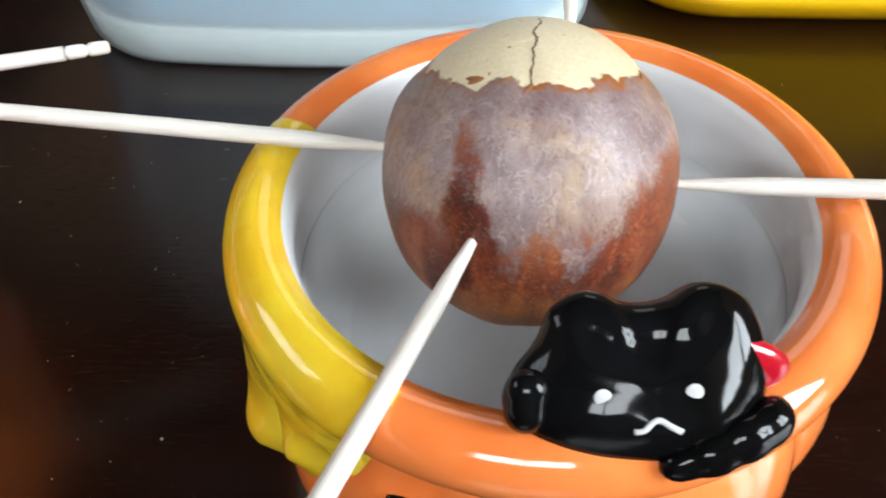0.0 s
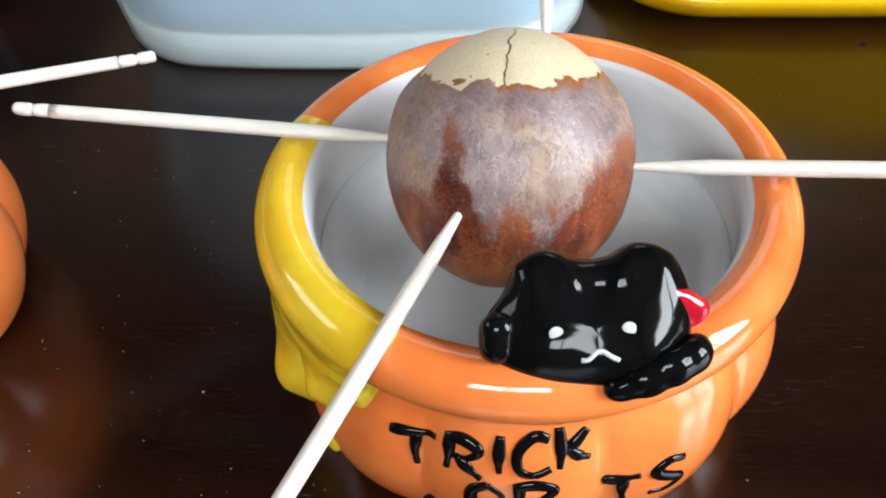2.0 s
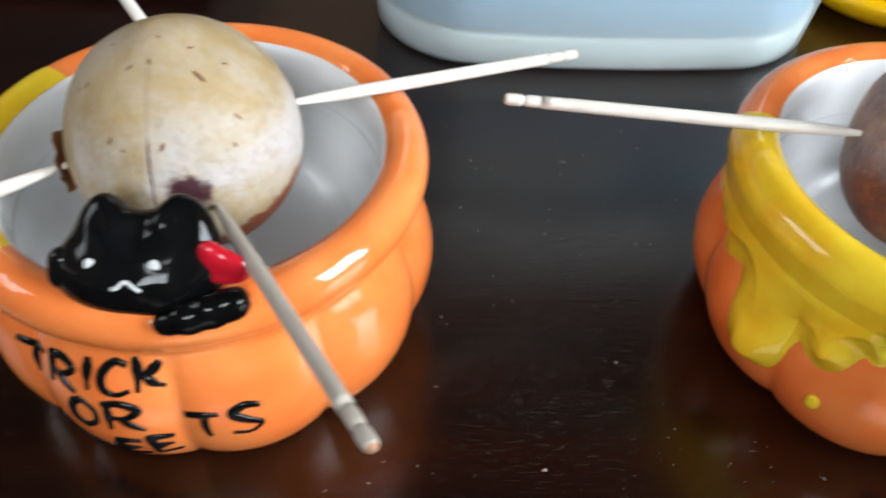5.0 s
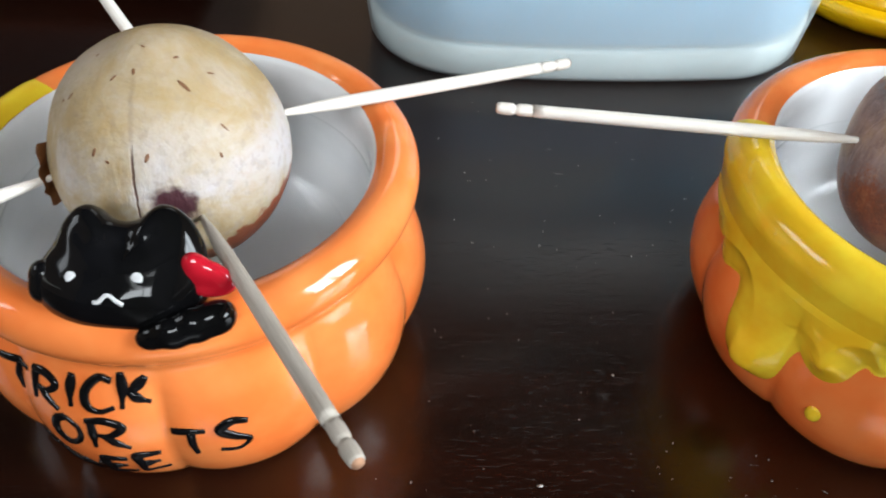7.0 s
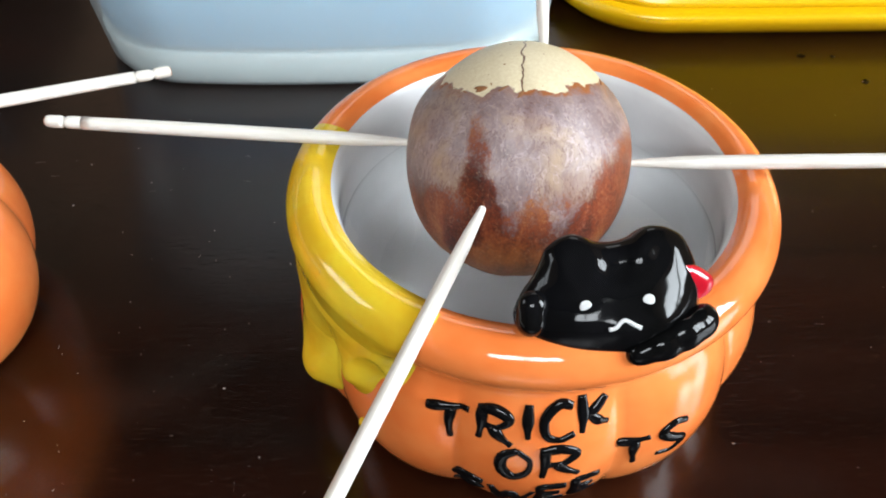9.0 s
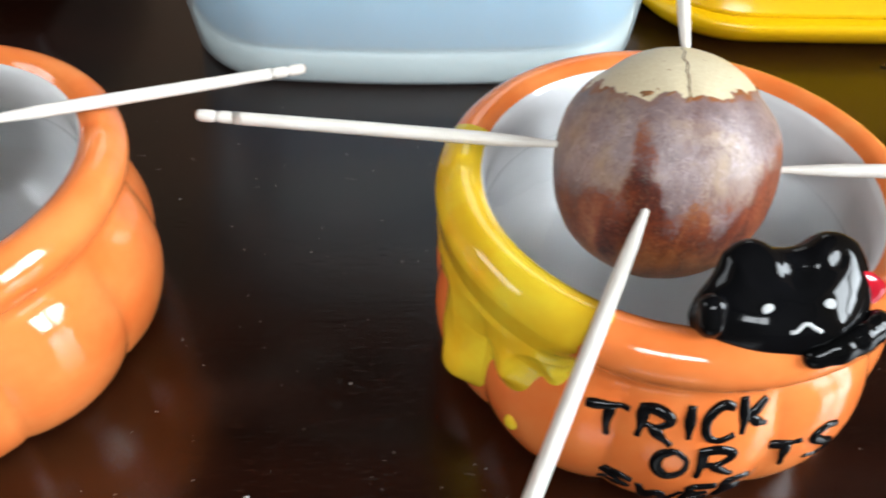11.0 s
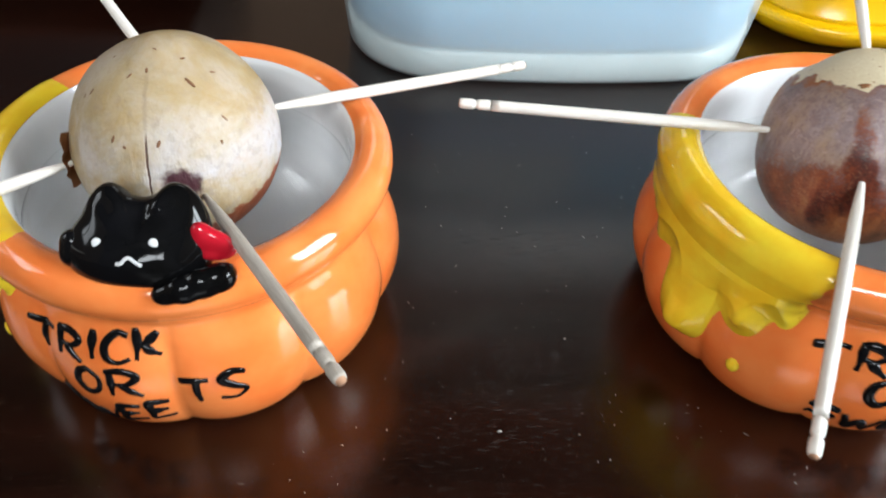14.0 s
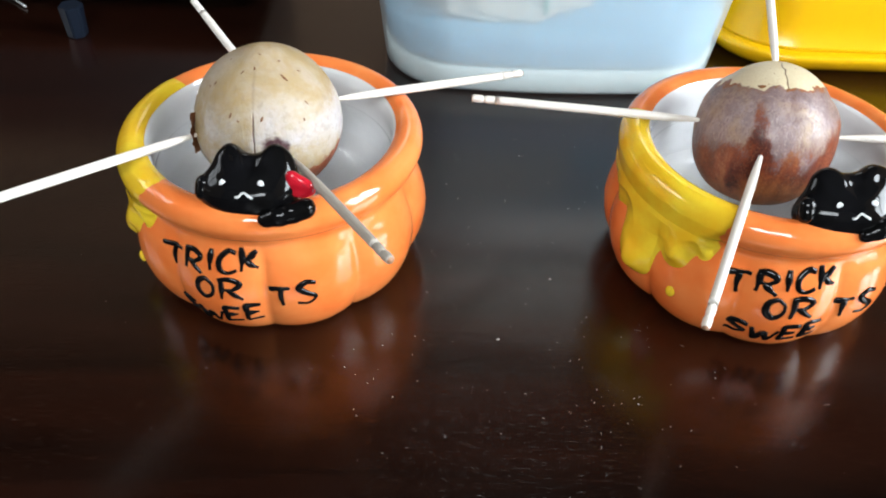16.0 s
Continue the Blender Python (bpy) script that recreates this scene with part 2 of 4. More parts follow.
def seed_skin_pale():
    """Peeled seed: pale beige flesh with brown flecks, one vertical crack and a purple bruise."""
    m, n, l, b = material("pale_seed_flesh")
    v = coords(n, l)
    cloud = noise_node(n, l, v, 0.085, 6.0, 0.62, 0.5)
    wrinkle = noise_node(n, l, coords(n, l, (1.0, 1.0, 0.3)), 0.45, 4.0, 0.6, 0.6)
    mid = noise_node(n, l, v, 0.5, 4.0)
    col = ramp(n, l, cloud, [(0.36, (0.36, 0.255, 0.125)), (0.46, (0.42, 0.34, 0.235)), (0.54, (0.47, 0.415, 0.36)), (0.66, (0.51, 0.48, 0.48))])
    col = mixed(n, l, math_node(n, l, "MULTIPLY", step(n, l, mid, 0.5, 0.75), 0.30), col, (0.40, 0.26, 0.12))
    dapple = noise_node(n, l, v, 0.62, 2.0, 0.5)
    col = mixed(n, l, math_node(n, l, "MULTIPLY", step(n, l, dapple, 0.54, 0.66), 0.32), col, (0.30, 0.25, 0.22))
    up = along(n, l, v, (0.0, 0.0, 1.0))
    col = mixed(n, l, math_node(n, l, "MULTIPLY", step(n, l, up, 4.0, 18.0), 0.5), col, (0.40, 0.27, 0.105))
    ragged = math_node(n, l, "ADD", along(n, l, v, (0.45, 0.0, -1.0)), math_node(n, l, "MULTIPLY", math_node(n, l, "SUBTRACT", mid, 0.5), 5.0))
    col = mixed(n, l, step(n, l, ragged, 10.4, 11.3), col, (0.24, 0.062, 0.024))
    x, y = along(n, l, v, (1, 0, 0)), along(n, l, v, (0, 1, 0))
    front = step(n, l, y, -6.0, -8.0)
    wobble = math_node(n, l, "MULTIPLY", math_node(n, l, "SUBTRACT", mid, 0.5), 0.8)
    off = math_node(n, l, "ABSOLUTE", math_node(n, l, "ADD", math_node(n, l, "ADD", x, 0.2), wobble))
    span = math_node(n, l, "MULTIPLY", step(n, l, up, 0.0, 1.5), step(n, l, up, 12.6, 10.5))
    crack = math_node(n, l, "MULTIPLY", math_node(n, l, "MULTIPLY", step(n, l, off, 0.26, 0.08), span), front)
    seam_span = math_node(n, l, "MULTIPLY", step(n, l, up, 11.0, 13.0), front)
    seam = math_node(n, l, "MULTIPLY", math_node(n, l, "MULTIPLY", step(n, l, off, 0.5, 0.1), seam_span), 0.18)
    col = mixed(n, l, math_node(n, l, "MAXIMUM", crack, seam), col, (0.07, 0.022, 0.010))
    d = n.new("ShaderNodeVectorMath")
    d.operation = "DISTANCE"
    l.new(v, d.inputs[0])
    d.inputs[1].default_value = (4.6, -18.0, 3.2)
    bruise = step(n, l, math_node(n, l, "ADD", d.outputs["Value"], math_node(n, l, "MULTIPLY", mid, 5.0)), 7.0, 4.6)
    col = mixed(n, l, bruise, col, (0.055, 0.014, 0.020))
    l.new(col, b.inputs["Base Color"])
    b.inputs["Roughness"].default_value = 0.52
    b.inputs["Subsurface Weight"].default_value, b.inputs["Subsurface Radius"].default_value = 0.12, (0.003, 0.0015, 0.0007)
    h = math_node(n, l, "SUBTRACT", math_node(n, l, "ADD", math_node(n, l, "MULTIPLY", mid, 0.6), wrinkle), math_node(n, l, "MULTIPLY", crack, 1.5))
    lump = noise_node(n, l, v, 0.32, 3.0, 0.5)
    h = math_node(n, l, "ADD", h, math_node(n, l, "MULTIPLY", lump, 1.4))
    bump(n, l, b, h, 0.55, 0.0004)
    return m


BROWN_SEED, PALE_SEED = seed_skin_brown(), seed_skin_pale()
FLAKE = plain("dry_skin_flake", (0.34, 0.14, 0.045), 0.6, grain=1.5, amount=0.5)
FLECK = plain("brown_fleck", (0.22, 0.095, 0.04), 0.6, grain=2.0, amount=0.4)


def water_clear():
    m, n, l, b = material("clear_water")
    b.inputs["Base Color"].default_value = (0.99, 1.0, 1.0, 1)
    b.inputs["Roughness"].default_value, b.inputs["IOR"].default_value = 0.0, 1.33
    b.inputs["Transmission Weight"].default_value = 1.0
    bump(n, l, b, noise_node(n, l, coords(n, l), 0.05, 2.0), 0.15, 0.0004)
    return m


WATER = water_clear()


def frosted(name, colour, alpha, rough):
    m, n, l, b = material(name)
    v = coords(n, l)
    l.new(mixed(n, l, noise_node(n, l, v, 0.04, 4.0), tuple(0.93 * c for c in colour), colour), b.inputs["Base Color"])
    b.inputs["Roughness"].default_value, b.inputs["Alpha"].default_value = rough, alpha
    bump(n, l, b, noise_node(n, l, v, 0.08, 3.0), 0.2, 0.0005)
    return m


PLASTIC = frosted("frosted_plastic", (0.80, 0.88, 0.90), 0.29, 0.28)
PLASTIC_BASE = frosted("milky_plastic", (0.56, 0.66, 0.66), 0.9, 0.3)
BLUE = plain("pale_blue_liner", (0.17, 0.48, 0.71), 0.45, grain=0.03, amount=0.2)
BAG = plain("white_bag_film", (0.80, 0.80, 0.74), 0.35, grain=0.2, amount=0.15)
TEAL = plain("teal_mark", (0.12, 0.45, 0.42), 0.5)
YELLOW_PLASTIC = plain("yellow_plastic", (0.86, 0.48, 0.003), 0.24, grain=0.02, amount=0.1)
BLACK_PLASTIC = plain("black_plastic", (0.012, 0.012, 0.014), 0.35, amount=0.3)
NAVY_RUBBER = plain("dark_blue_rubber", (0.008, 0.013, 0.024), 0.3, amount=0.3)
CABLE_WHITE = plain("white_cable", (0.75, 0.73, 0.70), 0.5)
DUST_GLINT = plain("dust", (0.48, 0.46, 0.44), 0.9)
WALL = plain("wall_plaster", (0.46, 0.32, 0.22), 0.9, grain=0.01)
# unseen south and west walls, coloured dark to dim reflections in cat and table
DIM_WALL = plain("darkened_wall", (0.10, 0.09, 0.08), 0.9, grain=0.01)
BROWN_WALL = plain("darkened_brown_wall", (0.17, 0.125, 0.09), 0.9, grain=0.01)
# unseen ceiling, coloured near black so that the table reflects little
DARKENED_CEIL = plain("darkened_ceiling", (0.022, 0.019, 0.017), 0.9, grain=0.01)
FLOOR = plain("floor_boards", (0.17, 0.10, 0.06), 0.5, grain=0.01, amount=0.4)
FRAME = plain("window_paint", (0.78, 0.78, 0.76), 0.4, grain=0.02)


# ---- building ----
MM = 0.001


def part(name, bm, mat, parent=None, label="", smooth=True):
    """Links a bmesh written in millimetres as one mesh object."""
    for v in bm.verts:
        v.co *= MM
    me = bpy.data.meshes.new(name)
    bm.to_mesh(me)
    bm.free()
    for p in me.polygons:
        p.use_smooth = smooth
    for x in mat if isinstance(mat, (list, tuple)) else [mat]:
        me.materials.append(x)
    ob = new(name, me)
    if parent:
        ob.parent = parent
    if label:
        ob["label"] = label
    return ob


def empty(name, m):
    ob = new(name)
    ob.empty_display_size = 0.01
    ob.matrix_world = m
    return ob


def at_mm(x, y, z, rx=0, ry=0, rz=0):
    return pose(x * MM, y * MM, z * MM, rx, ry, rz)


def grid(points, wrap_u=False, wrap_v=False):
    """A bmesh from a numpy grid of points [u][v][3]."""
    bm = bmesh.new()
    nu, nv = points.shape[:2]
    vs = [[bm.verts.new(points[i, j]) for j in range(nv)] for i in range(nu)]
    for i in range(nu if wrap_u else nu - 1):
        for j in range(nv if wrap_v else nv - 1):
            a, b2, c, d = vs[i][j], vs[(i + 1) % nu][j], vs[(i + 1) % nu][(j + 1) % nv], vs[i][(j + 1) % nv]
            if len({a, b2, c, d}) == 4:
                bm.faces.new((a, b2, c, d))
    return bm


def cleaned(bm, gap=0.002):
    bmesh.ops.remove_doubles(bm, verts=bm.verts, dist=gap)
    bmesh.ops.recalc_face_normals(bm, faces=bm.faces)
    return bm


def box_bm(x0, x1, y0, y1, z0, z1, bevel=0.0, bm=None):
    bm = bm or bmesh.new()
    made = bmesh.ops.create_cube(bm, size=1.0)["verts"]
    for v in made:
        v.co = ((x0 + x1) / 2 + v.co.x * (x1 - x0), (y0 + y1) / 2 + v.co.y * (y1 - y0), (z0 + z1) / 2 + v.co.z * (z1 - z0))
    if bevel:
        edges = list({e for v in made for e in v.link_edges})
        bmesh.ops.bevel(bm, geom=edges, offset=bevel, segments=3, affect="EDGES", profile=0.5)
    return bm


def smooth_path(points, per=8):
    """Catmull-Rom through rows of numbers."""
    p = np.array(points, float)
    p = np.vstack([2 * p[0] - p[1], p, 2 * p[-1] - p[-2]])
    out = []
    for i in range(1, len(p) - 2):
        for t in np.linspace(0, 1, per, endpoint=False):
            a, b2, c, d = p[i - 1 : i + 3]
            out.append(0.5 * (2 * b2 + (c - a) * t + (2 * a - 5 * b2 + 4 * c - d) * t * t + (3 * b2 - a - 3 * c + d) * t ** 3))
    return np.array(out + [p[-2]])


# ---- room ----
X0, X1, Y0, Y1, FLOOR_Z, CEIL_Z = -2200, 1800, -2000, 2200, -750, 2350
tagged(part("floor", box_bm(X0 - 100, X1 + 100, Y0 - 100, Y1 + 100, FLOOR_Z - 60, FLOOR_Z), FLOOR, smooth=False), "brown wooden floor boards", "floor", kind="structure")
# the ceiling's dark colour stands in for missing light above the table
tagged(part("ceiling", box_bm(X0 - 100, X1 + 100, Y0 - 100, Y1 + 100, CEIL_Z, CEIL_Z + 60), DARKENED_CEIL, smooth=False), "unseen ceiling, coloured dark to dim the table's reflections", "ceiling", kind="structure")


def wall_with_window(name, axis, at, lo, hi, w0, w1, z0, z1, out, mat=None):
    """A wall across an axis, with one opening from w0 to w1 and z0 to z1."""
    bm = bmesh.new()
    a, b2 = sorted((at, at + out))
    for u0, u1, v0, v1 in ((lo, w0, FLOOR_Z, CEIL_Z), (w1, hi, FLOOR_Z, CEIL_Z), (w0, w1, FLOOR_Z, z0), (w0, w1, z1, CEIL_Z)):
        if axis == "x":
            box_bm(a, b2, u0, u1, v0, v1, bm=bm)
        else:
            box_bm(u0, u1, a, b2, v0, v1, bm=bm)
    return tagged(part(name, bm, mat or WALL, smooth=False), "unseen plain plastered room wall with a window opening", "wall", kind="structure")


def window_bars(name, axis, at, w0, w1, z0, z1, uprights, rails):
    root = tagged(empty(name, at_mm(0, 0, 0)), "unseen white painted window frame with glazing bars", "window", kind="structure")

    def bar(u0, u1, v0, v1, kind):
        if axis == "x":
            part(kind, box_bm(at - 25, at + 25, u0, u1, v0, v1, 4), FRAME, root, smooth=False)
        else:
            part(kind, box_bm(u0, u1, at - 25, at + 25, v0, v1, 4), FRAME, root, smooth=False)

    bar(w0, w0 + 50, z0, z1, "window_frame"), bar(w1 - 50, w1, z0, z1, "window_frame")
    bar(w0 + 50, w1 - 50, z0, z0 + 50, "window_frame"), bar(w0 + 50, w1 - 50, z1 - 50, z1, "window_frame")
    for k in range(uprights):
        c = w0 + (w1 - w0) * (k + 1) / (uprights + 1)
        bar(c - 28, c + 28, z0 + 50, z1 - 50, "glazing_bar")
    for k in range(rails):
        c = z0 + (z1 - z0) * (k + 1) / (rails + 1)
        bar(w0 + 50, w1 - 50, c - 15, c + 15, "glazing_bar")


wall_with_window("wall_east", "x", X1, Y0, Y1, -1030, -70, 250, 1650, 100)
wall_with_window("wall_north", "y", Y1, X0, X1, -100, 850, 1200, 2100, 100)
window_bars("window_1", "x", X1 - 60, -1030, -70, 250, 1650, 1, 0)
window_bars("window_2", "y", Y1 - 60, -100, 850, 1200, 2100, 0, 0)
# unseen west opening and bars, added round the fill lamp
wall_with_window("wall_west", "x", X0, Y0, Y1, -500, 700, 950, 1750, -100, BROWN_WALL)
window_bars("added_window_west", "x", X0 + 60, -500, 700, 950, 1750, 2, 0)
wall_with_window("wall_south", "y", Y0, X0, X1, -750, 450, 1200, 2100, -100, DIM_WALL)
window_bars("window_4", "y", Y0 + 60, -750, 450, 1200, 2100, 1, 0)

# ---- table ----
table = tagged(empty("table", at_mm(-50, 200, FLOOR_Z)), "dark brown stained wooden table with a glossy top", "table")
part("tabletop", box_bm(-700, 700, -420, 420, 722, 750, 3), TABLE, table, "glossy dark brown wood top", smooth=False)
for sx in (-1, 1):
    for sy in (-1, 1):
        part("leg", box_bm(sx * 640 - 30, sx * 640 + 30, sy * 360 - 30, sy * 360 + 30, 0, 722, 3), TABLE, table, smooth=False)


# ---- bowls ----
OUTER = smooth_path([(0, 1.2), (26, 1.0), (31, 0), (34.6, 0.6), (37.4, 4), (39.6, 9.5), (40.5, 15), (40.2, 20), (38.9, 25), (36.9, 28.6), (36.2, 30.6), (36.7, 32.4), (38.4, 34.4), (39.5, 36.9), (39.3, 39.2), (38.1, 41.1), (36.1, 42.2), (34.0, 42.0), (32.4, 40.9)], 8)
INNER = smooth_path([(32.4, 40.9), (31.7, 39.6), (31.3, 37), (31.6, 32), (31.6, 24), (30.0, 15), (26, 9), (16, 7), (0, 6.6)], 8)
LOBES, GROOVE_AT = 10, -87.0


def lobed(r, z, deg):
    """The pumpkin's lobes: grooves fade out at the neck and under the foot."""
    k = np.clip((31.5 - z) / 6.0, 0, 1) * np.clip(r / 30.0, 0, 1) ** 2
    ph = np.radians((deg - GROOVE_AT) * LOBES / 2)
    return r * (1 - 0.05 * k * (1 - np.abs(np.sin(ph)) ** 0.75)) + 0.35 * np.sin(np.radians(deg * 3 + 40)) * np.clip((42 - z) / 42, 0, 1)


def outer_r(z, deg):
    k = OUTER[:, 1]
    low = np.argmin(OUTER[16:, 1]) + 16
    return lobed(np.interp(z, k[low:low + 110], OUTER[low:low + 110, 0]), z, deg)


def turned(profile, degs):
    out = np.zeros((len(degs), len(profile), 3))
    for i, d in enumerate(degs):
        r, z = lobed(profile[:, 0], profile[:, 1], d), profile[:, 1]
        out[i] = np.stack([r * np.cos(np.radians(d)), r * np.sin(np.radians(d)), z], -1)
    return out


DRIP_DEG = [-216, -206, -196, -188, -183, -179, -176.4, -175, -173.4, -171, -166.5, -162, -159.8, -158.6, -157.6, -156.4, -155.4, -154.4, -152.6, -149.5, -146.6, -144.6, -143.4, -142, -139.6, -137.4, -135.6, -133, -130]
DRIP_Z = [30, 27, 24.5, 23.8, 25.0, 25.4, 22.6, 17.4, 13.0, 11.0, 10.4, 11.0, 12.8, 16.0, 20.4, 22.4, 22.2, 21.8, 21.2, 21.0, 21.8, 23.4, 25.6, 26.8, 26.4, 27.0, 29.6, 34, 38]


def drip_front(z):
    """Where the yellow glaze ends on the rim, in degrees round the bowl."""
    return np.interp(z, [28, 37, 41, 42.4], [-136.5, -135.0, -131.5, -128.5]) + 0.5 * np.sin(np.asarray(z) * 1.9)


def drip_back(z):
    return -214 + 1.2 * np.sin(np.asarray(z) * 0.9)


DRIP_EDGE = smooth_path(list(zip(DRIP_DEG, DRIP_Z)), 14)
UP_Z = np.linspace(29, 46, 60)
DRIP_LINE = np.vstack([np.stack([drip_back(UP_Z), UP_Z], -1), DRIP_EDGE, np.stack([drip_front(UP_Z), UP_Z], -1)]) * np.array([0.69, 1.0])


def drip_thick(deg, prof):
    """Thickness of the yellow glaze: from the distance to its outline, with heavy ends on the drips."""
    z = prof[:, 1]
    far = np.hypot(deg * 0.69 - DRIP_LINE[None, :, 0], z[:, None] - DRIP_LINE[None, :, 1]).min(1)
    inside = (z > np.interp(deg, DRIP_EDGE[:, 0], DRIP_EDGE[:, 1])) & (deg > drip_back(z)) & (deg < drip_front(z))
    s = np.where(inside, far, -far)
    u = np.clip((s + 0.5) / 3.8, 0, 1)
    low = np.clip((33 - z) / 4, 0, 1)
    t = -0.32 + (0.55 + 0.35 * low) * np.sqrt(u * (2 - u))
    for at, height, wide, tall, swell in ((-166.5, 14.6, 6.5, 4.4, 2.0), (-149.5, 24.6, 4.8, 3.0, 1.3), (-139, 29.0, 2.6, 1.8, 0.4)):
        t += swell * u * np.exp(-((deg - at) / wide) ** 2 - ((z - height) / tall) ** 2)
    return t, np.clip((s - 0.3) / 4.5, 0, 1) ** 0.8


def drip_skin(degs):
    """The yellow glaze over rim and body; it fills the groove under the rim where it is thick."""
    low = int(np.argmax(OUTER[:, 1] > 9)) - 2
    prof = smooth_path(OUTER[low:], 2)
    top = int(np.argmax(prof[:, 1]))
    hull = np.interp(prof[:, 1], [18, 25, 29, 33, 36.9], [40.4, 39.9, 39.2, 39.0, 39.5])
    gap = np.where((np.arange(len(prof)) < top) & (prof[:, 1] > 18) & (prof[:, 1] < 36.9), np.maximum(0, hull - prof[:, 0]), 0)
    out = np.zeros((len(degs), len(prof), 3))
    for i, d in enumerate(degs):
        th, full = drip_thick(d, prof)
        r, z = lobed(prof[:, 0], prof[:, 1], d) + gap * full, prof[:, 1]
        t = np.gradient(np.stack([r, z], -1), axis=0)
        t /= np.linalg.norm(t, axis=1)[:, None] + 1e-9
        r, z = r + t[:, 1] * th, z - t[:, 0] * th
        out[i] = np.stack([r * np.cos(np.radians(d)), r * np.sin(np.radians(d)), z], -1)
    return out


def arm_frame(deg, r):
    """Axes of the cat: to its viewer's right, outward and up, from a point of the rim."""
    a = radians(deg)
    return np.array([r * math.cos(a), r * math.sin(a), 0]), np.array([-math.sin(a), math.cos(a), 0]), np.array([math.cos(a), math.sin(a), 0])


CAT_AT, CAT_RIGHT, CAT_OUT = arm_frame(-89.6, 34.5)


def blob(name, blobs, centre, mat, parent, label="", nu=72, nv=44, blend=1.6, swing=0.0):
    """One skin over several merged ellipsoids (x, y, z, rx, ry, rz, lean), as seen from a centre inside them."""
    th = np.linspace(0, 2 * np.pi, nu, endpoint=False)
    ph = np.linspace(0, np.pi, nv)
    d = np.stack([np.sin(ph)[None] * np.cos(th)[:, None], np.sin(ph)[None] * np.sin(th)[:, None], np.repeat(np.cos(ph)[None], nu, 0)], -1)

    def field(p):
        total = 0
        for x, y, z, rx, ry, rz, lean in blobs:
            q = p - np.array([x, y, z])
            c, s = math.cos(radians(lean)), math.sin(radians(lean))
            q = np.stack([q[..., 0], c * q[..., 1] + s * q[..., 2], -s * q[..., 1] + c * q[..., 2]], -1)
            k = np.linalg.norm(q / np.array([rx, ry, rz]), axis=-1)
            total = total + np.exp(-(k - 1) * min(rx, ry, rz) / blend * 2)
        return total - 1

    far = np.zeros((nu, nv))
    c0 = np.array(centre)
    for t in np.linspace(0.5, 24, 120):
        far = np.where(field(c0 + d * t) > 0, t, far)
    lo, hi = far, far + 0.2
    for _ in range(10):
        mid = (lo + hi) / 2
        inside = field(c0 + d * mid[..., None]) > 0
        lo, hi = np.where(inside, mid, lo), np.where(inside, hi, mid)
    local = c0 + d * lo[..., None]
    world_pts = CAT_AT + local[..., :1] * CAT_RIGHT + local[..., 1:2] * CAT_OUT + local[..., 2:] * np.array([0, 0, 1.0])
    c, s = math.cos(radians(swing)), math.sin(radians(swing))
    world_pts = world_pts @ np.array([[c, s, 0], [-s, c, 0], [0, 0, 1.0]])
    return part(name, cleaned(grid(world_pts, wrap_u=True)), mat, parent, label)


# the cat's head in the plane of its face: across, up along the face, and out of it
FACE_TILT = radians(32)
FACE_UP = math.cos(FACE_TILT) * np.array([0, 0, 1]) - math.sin(FACE_TILT) * CAT_OUT
FACE_OUT = math.cos(FACE_TILT) * CAT_OUT + math.sin(FACE_TILT) * np.array([0, 0, 1])
FACE_MID = CAT_AT + 0.4 * CAT_RIGHT - 3.7 * CAT_OUT + np.array([0, 0, 44.9])
FACE = {"mid": FACE_MID, "right": CAT_RIGHT, "up": FACE_UP, "out": FACE_OUT, "ears": 1.0}


def tilt_head(deg, down, turn, wide, ears):
    """Leans the head towards its right about the chin, turns it about the upright, widens it and sets how far the ears stand up."""
    FACE["ears"] = ears
    a, b2 = radians(deg), radians(turn)
    spin = np.array([[math.cos(b2), -math.sin(b2), 0], [math.sin(b2), math.cos(b2), 0], [0, 0, 1]])
    right = math.cos(a) * CAT_RIGHT - math.sin(a) * FACE_UP
    up = math.cos(a) * FACE_UP + math.sin(a) * CAT_RIGHT
    FACE["mid"] = FACE_MID - 5.0 * FACE_UP + 5.0 * up - down * FACE_UP
    FACE["right"], FACE["up"], FACE["out"] = wide * (spin @ right), spin @ up, spin @ FACE_OUT


HEAD_LINE = [(11.0, 0), (10.6, 3.4), (9.0, 6.6), (7.2, 8.9), (5.3, 9.7), (3.8, 8.9), (2.4, 7.2), (0.4, 6.4), (-1.7, 7.0), (-3.2, 8.8), (-4.8, 9.6), (-6.4, 8.7), (-7.9, 6.5), (-9.4, 3.9), (-11.4, 1.4), (-12.6, -1.8), (-11.0, -5.2), (-6.4, -7.8), (0.4, -8.8), (6.4, -8.6), (9.8, -6.0), (10.8, -2.6)]


def head_reach(angle):
    line = smooth_path(HEAD_LINE + HEAD_LINE[:1], 6)[:-1]
    over = np.clip(line[:, 1] - 6.4, 0, None)
    line[:, 1] += (FACE["ears"] - 1) * over + (1 - FACE["ears"]) * 1.4 * np.clip((line[:, 1] - 3) / 3, 0, 1)
    a = np.arctan2(line[:, 1], line[:, 0])
    k = np.argsort(a)
    a, r = a[k], np.hypot(line[:, 0], line[:, 1])[k]
    return np.interp(angle, np.r_[a - 2 * np.pi, a, a + 2 * np.pi], np.r_[r, r, r])


